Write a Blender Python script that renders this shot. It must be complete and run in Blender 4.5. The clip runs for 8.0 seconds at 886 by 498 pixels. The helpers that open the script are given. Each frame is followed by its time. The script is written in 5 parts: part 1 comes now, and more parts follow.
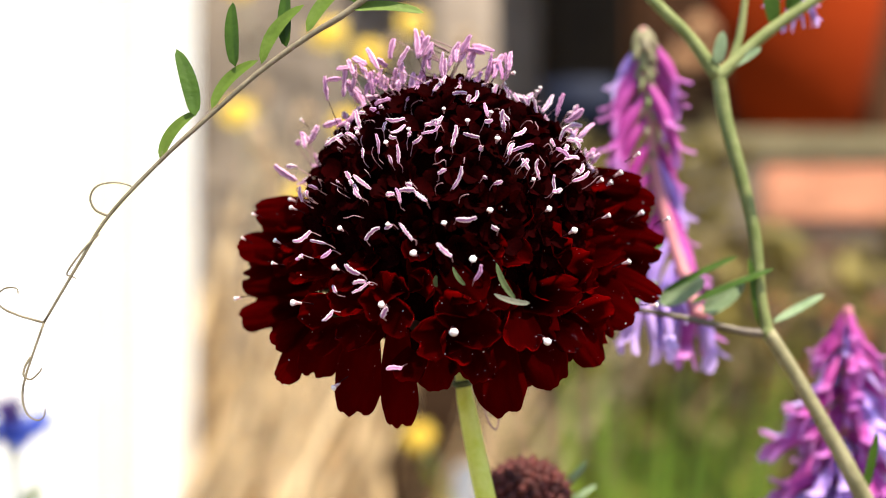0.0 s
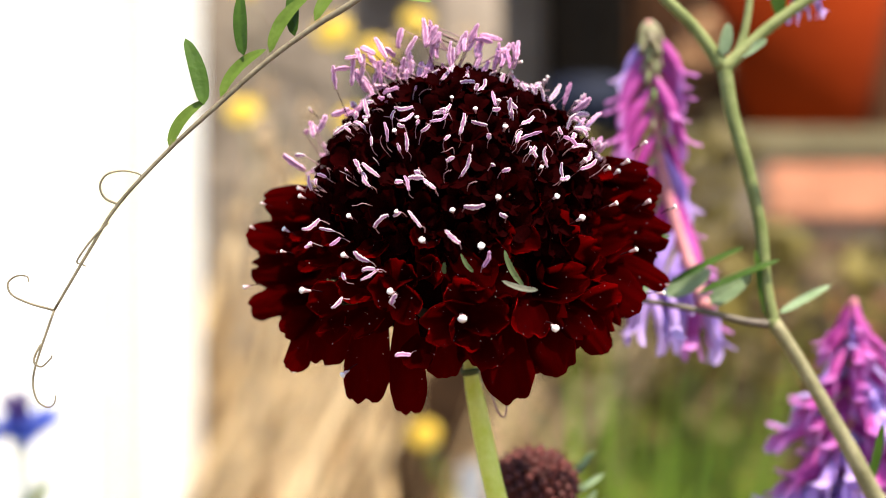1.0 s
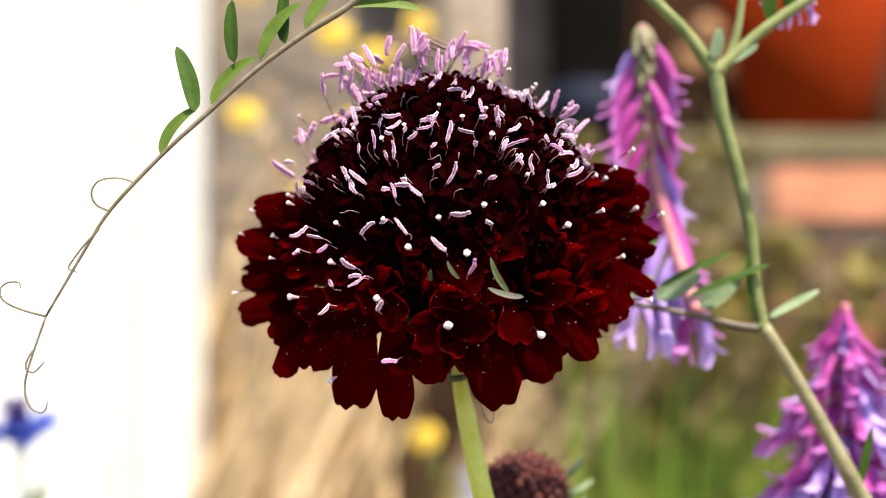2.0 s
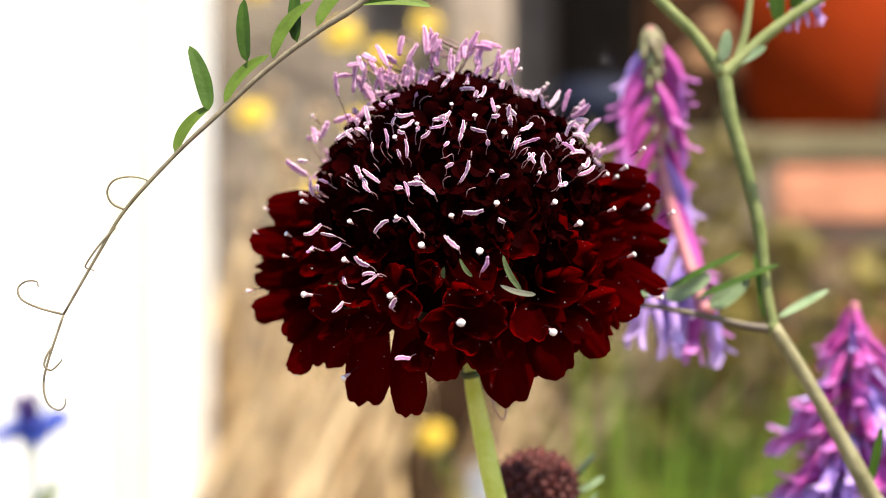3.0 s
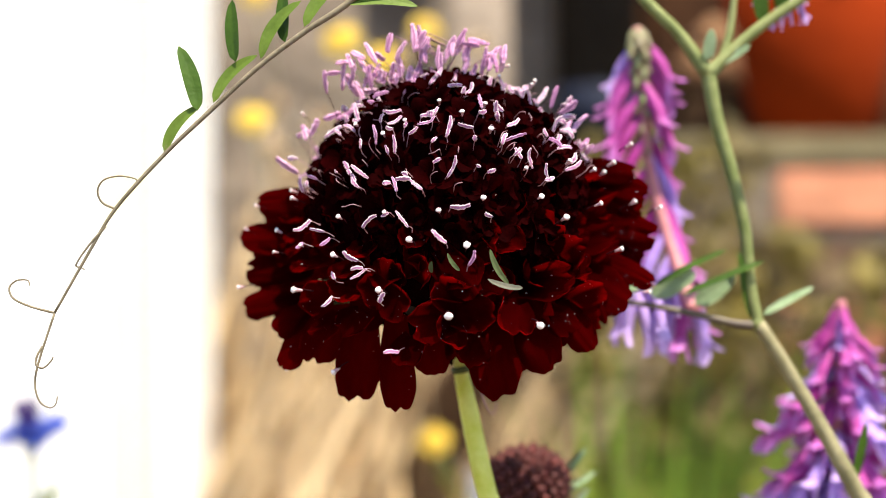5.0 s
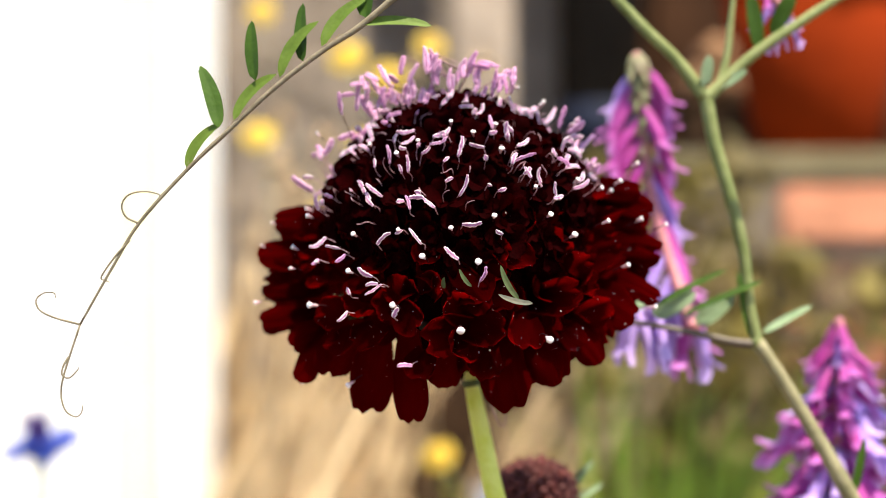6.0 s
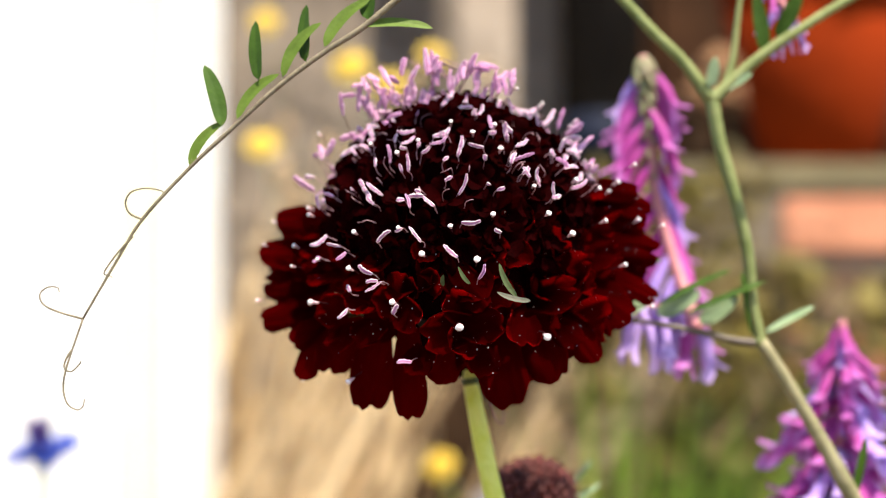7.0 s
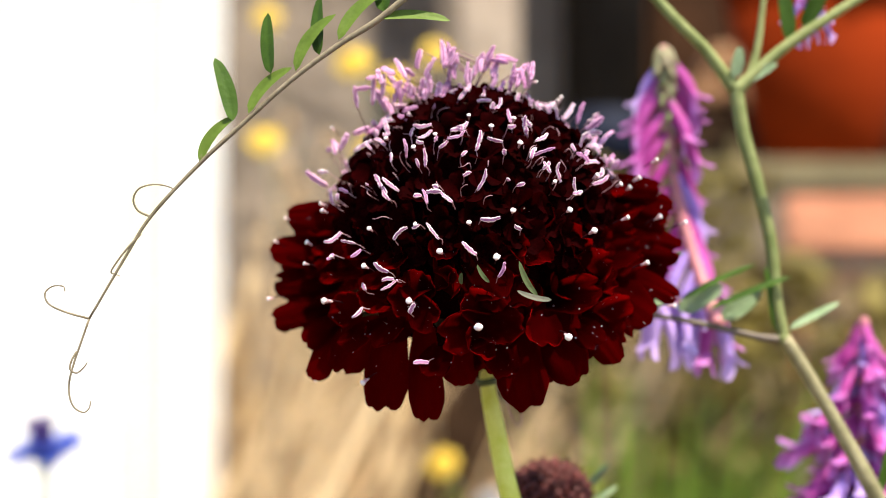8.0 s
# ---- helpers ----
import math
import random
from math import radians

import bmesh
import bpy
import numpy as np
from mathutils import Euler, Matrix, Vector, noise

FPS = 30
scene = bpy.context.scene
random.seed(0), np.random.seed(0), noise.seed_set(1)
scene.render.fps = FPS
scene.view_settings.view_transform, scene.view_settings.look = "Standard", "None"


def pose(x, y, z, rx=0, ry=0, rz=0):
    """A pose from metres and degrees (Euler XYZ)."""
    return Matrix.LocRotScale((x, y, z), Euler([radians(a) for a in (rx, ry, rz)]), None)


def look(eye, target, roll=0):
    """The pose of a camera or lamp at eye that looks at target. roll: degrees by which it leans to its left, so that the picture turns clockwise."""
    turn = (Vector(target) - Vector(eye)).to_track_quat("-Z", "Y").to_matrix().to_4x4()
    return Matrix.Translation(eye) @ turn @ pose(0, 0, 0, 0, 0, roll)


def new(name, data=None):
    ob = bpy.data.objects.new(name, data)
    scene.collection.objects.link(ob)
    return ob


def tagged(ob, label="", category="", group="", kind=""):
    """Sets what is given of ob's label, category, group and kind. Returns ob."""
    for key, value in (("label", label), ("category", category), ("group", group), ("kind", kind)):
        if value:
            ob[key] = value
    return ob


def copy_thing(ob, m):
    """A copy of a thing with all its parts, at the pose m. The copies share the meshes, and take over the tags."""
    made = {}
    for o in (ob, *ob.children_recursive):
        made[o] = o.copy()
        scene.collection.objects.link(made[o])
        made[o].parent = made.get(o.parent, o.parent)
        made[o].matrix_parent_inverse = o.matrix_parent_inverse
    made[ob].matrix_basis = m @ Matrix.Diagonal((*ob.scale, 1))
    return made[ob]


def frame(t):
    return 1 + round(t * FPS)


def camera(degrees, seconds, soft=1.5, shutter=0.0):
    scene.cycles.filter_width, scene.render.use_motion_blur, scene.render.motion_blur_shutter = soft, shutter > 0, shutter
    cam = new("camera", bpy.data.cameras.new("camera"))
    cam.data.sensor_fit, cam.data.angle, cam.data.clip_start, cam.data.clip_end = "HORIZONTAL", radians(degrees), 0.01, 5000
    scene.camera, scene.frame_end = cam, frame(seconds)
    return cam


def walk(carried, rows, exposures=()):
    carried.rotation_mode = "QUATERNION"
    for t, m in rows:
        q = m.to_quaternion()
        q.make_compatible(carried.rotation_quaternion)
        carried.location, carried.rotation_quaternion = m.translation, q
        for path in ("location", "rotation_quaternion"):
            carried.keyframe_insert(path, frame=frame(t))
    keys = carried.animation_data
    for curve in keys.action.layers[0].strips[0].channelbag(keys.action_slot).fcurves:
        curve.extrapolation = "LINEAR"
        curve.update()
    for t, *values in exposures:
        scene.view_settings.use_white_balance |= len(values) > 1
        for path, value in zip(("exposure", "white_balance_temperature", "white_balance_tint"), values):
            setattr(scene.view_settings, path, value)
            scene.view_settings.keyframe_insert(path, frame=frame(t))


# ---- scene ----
cam = camera(40, 8.0, soft=0.85)
cam.data.dof.use_dof = True
cam.data.dof.focus_distance = 0.1360
cam.data.dof.aperture_fstop = 13.5

PATH = [
    (0, look((0.00042, -0.15030, 0.45134), (0.00098, -0.00031, 0.45139), 0.07)),
    (0.5, look((-0.00005, -0.15056, 0.44926), (0.00069, -0.00057, 0.44836), 0.07)),
    (1, look((0.00000, -0.15100, 0.45000), (0.00000, -0.00100, 0.45000), -0.00)),
    (1.5, look((0.00086, -0.15165, 0.45024), (0.00062, -0.00165, 0.44958), 0.22)),
    (1.7, look((0.00138, -0.15163, 0.45037), (0.00096, -0.00163, 0.45017), 0.08)),
    (2.8, look((0.00248, -0.15220, 0.45058), (0.00177, -0.00220, 0.45118), -0.02)),
    (3, look((0.00129, -0.15285, 0.45035), (-0.00007, -0.00286, 0.45057), 0.03)),
    (3.5, look((0.00071, -0.15260, 0.45009), (0.00003, -0.00260, 0.45068), 0.05)),
    (4, look((0.00092, -0.15276, 0.44995), (-0.00020, -0.00277, 0.45049), 0.19)),
    (4.2, look((0.00140, -0.15305, 0.45010), (0.00041, -0.00305, 0.45075), 0.23)),
    (5.3, look((0.00311, -0.15470, 0.44876), (0.00124, -0.00472, 0.45027), -0.35)),
    (5.5, look((0.00289, -0.15544, 0.44907), (0.00110, -0.00547, 0.45120), -0.13)),
    (6, look((0.00200, -0.15812, 0.44905), (-0.00009, -0.00816, 0.45202), -0.25)),
    (6.5, look((0.00012, -0.15982, 0.44818), (-0.00257, -0.00990, 0.45216), -0.01)),
    (7, look((0.00236, -0.15993, 0.44745), (-0.00000, -0.01002, 0.45184), -0.01)),
    (7.5, look((0.00146, -0.15794, 0.44719), (-0.00173, -0.00802, 0.45097), -0.04)),
    (8, look((0.00025, -0.15593, 0.44754), (-0.00211, -0.00600, 0.45162), 0.11)),
]
walk(cam, PATH)

TENDRIL_SWAY = [
    (0, 0.09, 0.03, 0.03),
    (0.5, 0.07, -0.17, 0.26),
    (1, 0.0, 0.0, -0.0),
    (1.5, -0.06, 0.03, 0.11),
    (1.7, 0.09, -0.03, 0.14),
    (2.8, 0.45, 0.28, -0.71),
    (3, 0.21, 0.08, -0.64),
    (3.5, 0.4, 0.22, -0.68),
    (4, 0.5, 0.08, -0.63),
    (4.2, 0.49, 0.35, -0.4),
    (5.3, 0.09, -0.34, -0.82),
    (5.5, 0.43, 0.36, -0.92),
    (6, 0.34, 0.17, -0.83),
    (6.5, 0.84, 1.15, -0.02),
    (7, 0.33, 0.26, -0.48),
    (7.5, -0.08, -0.29, -1.18),
    (8, 0.23, 0.09, -0.41),
]
VETCH_SWAY = [
    (0, 0.07, 0.25, 0.01),
    (0.5, -0.04, 0.04, 0.35),
    (1, 0.0, 0.01, 0.0),
    (1.5, 0.38, 0.24, -0.16),
    (1.7, 0.21, 0.28, 0.33),
    (2.8, 0.01, 0.26, 0.36),
    (3, 0.08, -0.02, -0.03),
    (3.5, 0.03, -0.07, 0.15),
    (4, -0.37, -0.24, -0.02),
    (4.2, -0.03, 0.24, 0.39),
    (5.3, -0.54, -0.48, -0.01),
    (5.5, -0.44, -0.5, -0.13),
    (6, -1.02, -0.89, -0.29),
    (6.5, -0.11, -0.48, 0.57),
    (7, -0.06, -0.66, 0.09),
    (7.5, -0.76, -0.62, -0.06),
    (8, 0.11, -0.16, 0.36),
]

MM = 0.001
rng = random.Random(7)

# ---------------------------------------------------------------- light
SUN_ELEVATION, SUN_AZIMUTH = radians(67), radians(142)
world = bpy.data.worlds.new("world")
scene.world = world
world.use_nodes = True
wn = world.node_tree.nodes
sky = wn.new("ShaderNodeTexSky")
sky.sky_type = "NISHITA"
sky.sun_disc = False
sky.sun_elevation, sky.sun_rotation = SUN_ELEVATION, SUN_AZIMUTH
wn["Background"].inputs["Strength"].default_value = 0.12
world.node_tree.links.new(sky.outputs[0], wn["Background"].inputs["Color"])

sun = new("sun", bpy.data.lights.new("sun", "SUN"))
sun.data.energy, sun.data.angle, sun.data.color = 5.0, radians(0.5), (1.0, 0.885, 0.71)
SUN_WAY = Vector((math.sin(SUN_AZIMUTH) * math.cos(SUN_ELEVATION), math.cos(SUN_AZIMUTH) * math.cos(SUN_ELEVATION), math.sin(SUN_ELEVATION)))
sun.matrix_world = look(SUN_WAY * 5, (0, 0, 0))
scene.view_settings.exposure = 1.47


# ---------------------------------------------------------------- materials
def mat(name, c1, c2, scale=300.0, rough=0.6, bump=0.15, trans=0.0, tcol=None, spec=0.4, sheen=0.0, fine=6.0, vary=0.25, alongx=None, island=False, velvet=None, streak=None):
    """Two colours mixed by coarse and fine noise, with relief; trans: how much light passes through."""
    m = bpy.data.materials.new(name)
    m.use_nodes = True
    n, l = m.node_tree.nodes, m.node_tree.links
    bsdf, out = n["Principled BSDF"], n["Material Output"]
    co = n.new("ShaderNodeTexCoord")
    info = n.new("ShaderNodeObjectInfo")
    shift = n.new("ShaderNodeVectorMath")
    shift.operation = "ADD"
    spread = n.new("ShaderNodeMath")
    spread.operation = "MULTIPLY"
    spread.inputs[1].default_value = 9.0
    l.new(info.outputs["Random"], spread.inputs[0])
    l.new(co.outputs["Object"], shift.inputs[0])
    l.new(spread.outputs[0], shift.inputs[1])
    big = n.new("ShaderNodeTexNoise")
    big.inputs["Scale"].default_value, big.inputs["Detail"].default_value = scale, 3
    small = n.new("ShaderNodeTexNoise")
    small.inputs["Scale"].default_value, small.inputs["Detail"].default_value = scale * fine, 3
    place = shift.outputs[0]
    if streak:
        pull = n.new("ShaderNodeVectorMath")
        pull.operation = "MULTIPLY"
        pull.inputs[1].default_value = streak
        l.new(place, pull.inputs[0])
        place = pull.outputs[0]
    for t in (big, small):
        l.new(place, t.inputs["Vector"])
    add = n.new("ShaderNodeMath")
    add.operation = "MULTIPLY_ADD"
    add.inputs[1].default_value = 0.45
    l.new(small.outputs[0], add.inputs[0])
    l.new(big.outputs[0], add.inputs[2])
    rnd = n.new("ShaderNodeMath")
    rnd.operation = "MULTIPLY_ADD"
    rnd.inputs[1].default_value = vary
    if island:
        piece = n.new("ShaderNodeNewGeometry")
        l.new(piece.outputs["Random Per Island"], rnd.inputs[0])
    else:
        l.new(info.outputs["Random"], rnd.inputs[0])
    l.new(add.outputs[0], rnd.inputs[2])
    ramp = n.new("ShaderNodeMapRange")
    ramp.inputs["From Min"].default_value, ramp.inputs["From Max"].default_value = 0.45 + vary * 0.3, 1.0 + vary * 0.6
    l.new(rnd.outputs[0], ramp.inputs["Value"])
    mix = n.new("ShaderNodeMix")
    mix.data_type = "RGBA"
    mix.inputs["A"].default_value, mix.inputs["B"].default_value = (*c1, 1), (*c2, 1)
    l.new(ramp.outputs[0], mix.inputs["Factor"])
    colour = mix.outputs["Result"]
    if alongx:
        third, start, end = alongx
        sep = n.new("ShaderNodeSeparateXYZ")
        l.new(co.outputs["Object"], sep.inputs[0])
        grade = n.new("ShaderNodeMapRange")
        grade.inputs["From Min"].default_value, grade.inputs["From Max"].default_value = start, end
        grade.inputs["To Max"].default_value = 0.8
        l.new(sep.outputs[0], grade.inputs["Value"])
        mix2 = n.new("ShaderNodeMix")
        mix2.data_type = "RGBA"
        mix2.inputs["B"].default_value = (*third, 1)
        l.new(grade.outputs[0], mix2.inputs["Factor"])
        l.new(colour, mix2.inputs["A"])
        colour = mix2.outputs["Result"]
    l.new(colour, bsdf.inputs["Base Color"])
    bsdf.inputs["Roughness"].default_value = rough
    bsdf.inputs["Specular IOR Level"].default_value = spec
    if velvet:
        bsdf.inputs["Sheen Weight"].default_value = velvet[0]
        bsdf.inputs["Sheen Roughness"].default_value = 0.28
        bsdf.inputs["Sheen Tint"].default_value = (*velvet[1], 1)
    if sheen:
        bsdf.inputs["Sheen Weight"].default_value = sheen
        bsdf.inputs["Sheen Roughness"].default_value = 0.4
        bsdf.inputs["Sheen Tint"].default_value = (*c2, 1)
    if bump:
        b = n.new("ShaderNodeBump")
        b.inputs["Strength"].default_value, b.inputs["Distance"].default_value = bump, 0.3 / scale
        l.new(add.outputs[0], b.inputs["Height"])
        l.new(b.outputs[0], bsdf.inputs["Normal"])
    if trans:
        tr = n.new("ShaderNodeBsdfTranslucent")
        tr.inputs[0].default_value = (*(tcol or c2), 1)
        if tcol is None:
            l.new(colour, tr.inputs[0])
        else:
            tint = n.new("ShaderNodeMix")
            tint.data_type = "RGBA"
            tint.inputs["A"].default_value, tint.inputs["B"].default_value = (*(c * 0.35 for c in tcol), 1), (*tcol, 1)
            l.new(ramp.outputs[0], tint.inputs["Factor"])
            l.new(tint.outputs["Result"], tr.inputs[0])
        ms = n.new("ShaderNodeMixShader")
        ms.inputs[0].default_value = trans
        l.new(bsdf.outputs[0], ms.inputs[1])
        l.new(tr.outputs[0], ms.inputs[2])
        l.new(ms.outputs[0], out.inputs["Surface"])
    return m


M_PETAL = mat("petal_crimson", (0.0012, 0.00003, 0.00006), (0.012, 0.0001, 0.0002), 190, 0.6, 0.25, 0.20, (0.34, 0.001, 0.0014), 0.0, 0.0, 5, 0.4, ((0.025, 0.00012, 0.00022), 0.002, 0.0075), False, (0.55, (0.80, 0.010, 0.012)), (0.5, 1.4, 1.0))
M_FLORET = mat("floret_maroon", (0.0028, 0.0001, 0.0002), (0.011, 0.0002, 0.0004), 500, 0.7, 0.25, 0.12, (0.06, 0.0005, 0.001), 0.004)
M_BODY = mat("receptacle_dark", (0.003, 0.0004, 0.0005), (0.009, 0.001, 0.001), 400, 0.8, 0.3, spec=0.0)
M_ANTHER = mat("anther_lilac", (0.66, 0.26, 0.55), (0.92, 0.62, 0.84), 1600, 0.5, 0.5, 0.35, None, 0.4, 0, 4, 0.5)
M_ANTHER_PALE = mat("anther_pale_pink", (0.54, 0.36, 0.44), (0.92, 0.78, 0.84), 1500, 0.55, 0.6, 0.25, None, 0.4, 0, 4, 0.5)
M_GROOVE = mat("anther_groove_purple", (0.30, 0.10, 0.25), (0.52, 0.25, 0.44), 1500, 0.6, 0.3, 0.2)
M_FILAMENT = mat("filament_pale", (0.14, 0.05, 0.07), (0.46, 0.28, 0.32), 600, 0.6, 0.0, 0.2)
M_STYLE = mat("style_dark", (0.008, 0.001, 0.002), (0.03, 0.004, 0.006), 600, 0.6, 0.0, spec=0.05)
M_STIGMA = mat("stigma_white", (0.80, 0.72, 0.74), (0.92, 0.88, 0.86), 1500, 0.6, 0.3, 0.2)
M_PEG = mat("stigma_peg_pink", (0.55, 0.30, 0.36), (0.78, 0.56, 0.60), 1500, 0.6, 0.3, 0.25)
M_BRACT = mat("bract_green", (0.03, 0.05, 0.014), (0.09, 0.12, 0.04), 300, 0.6, 0.2, 0.3)
M_BRACT_PALE = mat("bract_pale_green", (0.06, 0.062, 0.042), (0.13, 0.127, 0.09), 500, 0.7, 0.2, 0.3)
M_STEM = mat("stem_yellow_green", (0.66, 0.71, 0.11), (0.86, 0.88, 0.34), 250, 0.4, 0.15, 0.42)
M_LEAF = mat("leaflet_green", (0.026, 0.060, 0.006), (0.046, 0.096, 0.010), 300, 0.55, 0.2, 0.18, (0.20, 0.34, 0.03), 0.15)
M_LEAF_LIGHT = mat("leaflet_light_green", (0.072, 0.122, 0.014), (0.112, 0.172, 0.026), 300, 0.55, 0.2, 0.25, (0.30, 0.40, 0.05), 0.15)
M_LEAF_PALE = mat("leaflet_greyish_green", (0.26, 0.37, 0.20), (0.44, 0.55, 0.36), 300, 0.6, 0.2, 0.5, None, 0.2)
M_VINE = mat("tendril_stem_brown", (0.12, 0.10, 0.065), (0.25, 0.215, 0.145), 700, 0.7, 0.2, 0.1, None, 0.1)
M_VETCH_STEM = mat("vetch_stem_green", (0.21, 0.195, 0.10), (0.42, 0.38, 0.23), 400, 0.6, 0.2, 0.3, None, 0.2)
M_VETCH_FORK = mat("vetch_branch_green", (0.15, 0.19, 0.06), (0.31, 0.34, 0.145), 400, 0.6, 0.2, 0.3, None, 0.2)
M_SIDE_STEM = mat("side_stem_purple", (0.045, 0.028, 0.028), (0.11, 0.09, 0.055), 400, 0.55, 0.2)
M_PEDUNCLE = mat("peduncle_pink", (0.36, 0.10, 0.14), (0.56, 0.24, 0.25), 400, 0.55, 0.1, 0.2)
M_VETCH = mat("vetch_floret_magenta", (0.30, 0.018, 0.21), (0.52, 0.095, 0.41), 400, 0.55, 0.1, 0.4, None, 0.3, 0, 5, 0.5, ((0.46, 0.26, 0.62), 0.0052, 0.0080))
M_VETCH_LILAC = mat("vetch_floret_lilac", (0.29, 0.14, 0.56), (0.54, 0.38, 0.80), 400, 0.55, 0.1, 0.35, None, 0.3, 0, 5, 0.5, ((0.60, 0.47, 0.80), 0.004, 0.0085))
M_VETCH_BUD = mat("vetch_bud_green", (0.14, 0.20, 0.06), (0.36, 0.28, 0.20), 400, 0.6, 0.1, 0.3)
M_SEED = mat("seed_head_maroon", (0.018, 0.002, 0.002), (0.11, 0.017, 0.013), 1400, 0.7, 0.4, 0.1)
M_CORN = mat("cornflower_blue", (0.02, 0.045, 0.30), (0.075, 0.13, 0.54), 200, 0.6, 0.1, 0.3)
M_CORN_DARK = mat("cornflower_centre", (0.02, 0.012, 0.07), (0.07, 0.03, 0.15), 300, 0.7, 0.2)
M_PALE_STEM = mat("pale_stem", (0.30, 0.38, 0.22), (0.5, 0.55, 0.36), 200, 0.6, 0.1, 0.2)
M_YELLOW = mat("yellow_petals", (0.42, 0.28, 0.015), (0.58, 0.42, 0.045), 150, 0.6, 0.2, 0.2)
M_YELLOW_EYE = mat("yellow_eye", (0.42, 0.26, 0.015), (0.58, 0.38, 0.03), 500, 0.8, 0.5)
M_STRAW = mat("dry_grass", (0.22, 0.142, 0.072), (0.94, 0.72, 0.42), 30, 0.65, 0.0, 0.25, vary=1.5, island=True)
M_TAN = mat("tan_chaff", (0.36, 0.25, 0.14), (0.58, 0.44, 0.27), 60, 0.8, 0.2, 0.2)
M_GRASS = mat("green_grass", (0.03, 0.07, 0.006), (0.28, 0.42, 0.04), 30, 0.6, 0.0, 0.35, vary=0.9, island=True)
M_OLIVE = mat("olive_leaves", (0.030, 0.017, 0.006), (0.18, 0.142, 0.025), 30, 0.7, 0.0, 0.25, vary=1.2, island=True)
M_WHITE = mat("white_paint", (0.78, 0.78, 0.74), (0.84, 0.84, 0.81), 12, 0.45, 0.05)
M_CREAM = mat("cream_paint", (0.76, 0.75, 0.47), (0.80, 0.79, 0.53), 12, 0.45, 0.05)
M_WALL = mat("grey_render", (0.09, 0.072, 0.058), (0.29, 0.238, 0.188), 6, 0.9, 0.4)
M_BEIGE_WALL = mat("beige_render", (0.26, 0.205, 0.15), (0.38, 0.31, 0.235), 9, 0.9, 0.3)
M_BOARD = mat("weathered_board", (0.24, 0.185, 0.135), (0.38, 0.31, 0.24), 14, 0.8, 0.3)
M_SHADED_WOOD = mat("shaded_wood", (0.008, 0.004, 0.002), (0.07, 0.03, 0.013), 14, 0.85, 0.3, spec=0.08, vary=1.0)
M_LOG = mat("sawn_wood", (0.15, 0.07, 0.03), (0.27, 0.145, 0.07), 40, 0.85, 0.3)
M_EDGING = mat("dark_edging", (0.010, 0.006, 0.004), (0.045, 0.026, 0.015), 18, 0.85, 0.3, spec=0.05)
M_BLACK = mat("opening_black", (0.010, 0.008, 0.006), (0.023, 0.018, 0.0135), 25, 0.7, 0.1, spec=0.08)
M_NAVY = mat("opening_navy", (0.005, 0.007, 0.016), (0.010, 0.014, 0.03), 25, 0.7, 0.1, spec=0.1)
M_TERRACOTTA = mat("terracotta", (0.118, 0.0125, 0.0009), (0.17, 0.0185, 0.0013), 9, 0.9, 0.2, spec=0.05)
M_SLAB = mat("stone_slab", (0.11, 0.088, 0.045), (0.19, 0.155, 0.08), 18, 0.9, 0.4)
M_BRICK = mat("salmon_brick", (0.24, 0.09, 0.042), (0.52, 0.225, 0.125), 22, 0.9, 0.4, vary=0.6)
M_BRICK_DARK = mat("dark_brown_brick", (0.07, 0.035, 0.022), (0.22, 0.12, 0.07), 22, 0.9, 0.4, vary=0.6)
M_MORTAR = mat("mortar", (0.13, 0.10, 0.07), (0.22, 0.175, 0.125), 40, 0.95, 0.4)
M_SOIL = mat("soil", (0.06, 0.04, 0.028), (0.16, 0.115, 0.075), 12, 0.95, 0.6)
M_LABEL = mat("grey_plastic", (0.20, 0.21, 0.23), (0.30, 0.31, 0.33), 20, 0.5, 0.05)


# ---------------------------------------------------------------- shape helpers
def finish(bm, name, materials, smooth=True):
    me = bpy.data.meshes.new(name)
    bm.normal_update()
    bm.to_mesh(me)
    bm.free()
    for m in materials if isinstance(materials, (list, tuple)) else [materials]:
        me.materials.append(m)
    me.polygons.foreach_set("use_smooth", [smooth] * len(me.polygons))
    return me


def part(name, bm, material, parent, label="", smooth=True):
    ob = new(name, finish(bm, name, material, smooth) if isinstance(bm, bmesh.types.BMesh) else bm)
    ob.parent = parent
    if label:
        tagged(ob, label)
    return ob


def thing(name, at, label, category, group="", kind=""):
    ob = new(name)
    ob.empty_display_size = 0.01
    ob.location = at
    return tagged(ob, label, category, group, kind)


def smooth_line(points, steps=6):
    """A Catmull-Rom line through the points."""
    p = [Vector(q) for q in points]
    p = [p[0] * 2 - p[1], *p, p[-1] * 2 - p[-2]]
    line = []
    for i in range(1, len(p) - 2):
        for k in range(steps):
            t = k / steps
            a, b, c, d = p[i - 1:i + 3]
            line.append(0.5 * (2 * b + (c - a) * t + (2 * a - 5 * b + 4 * c - d) * t * t + (3 * b - a - 3 * c + d) * t ** 3))
    return line + [p[-2]]


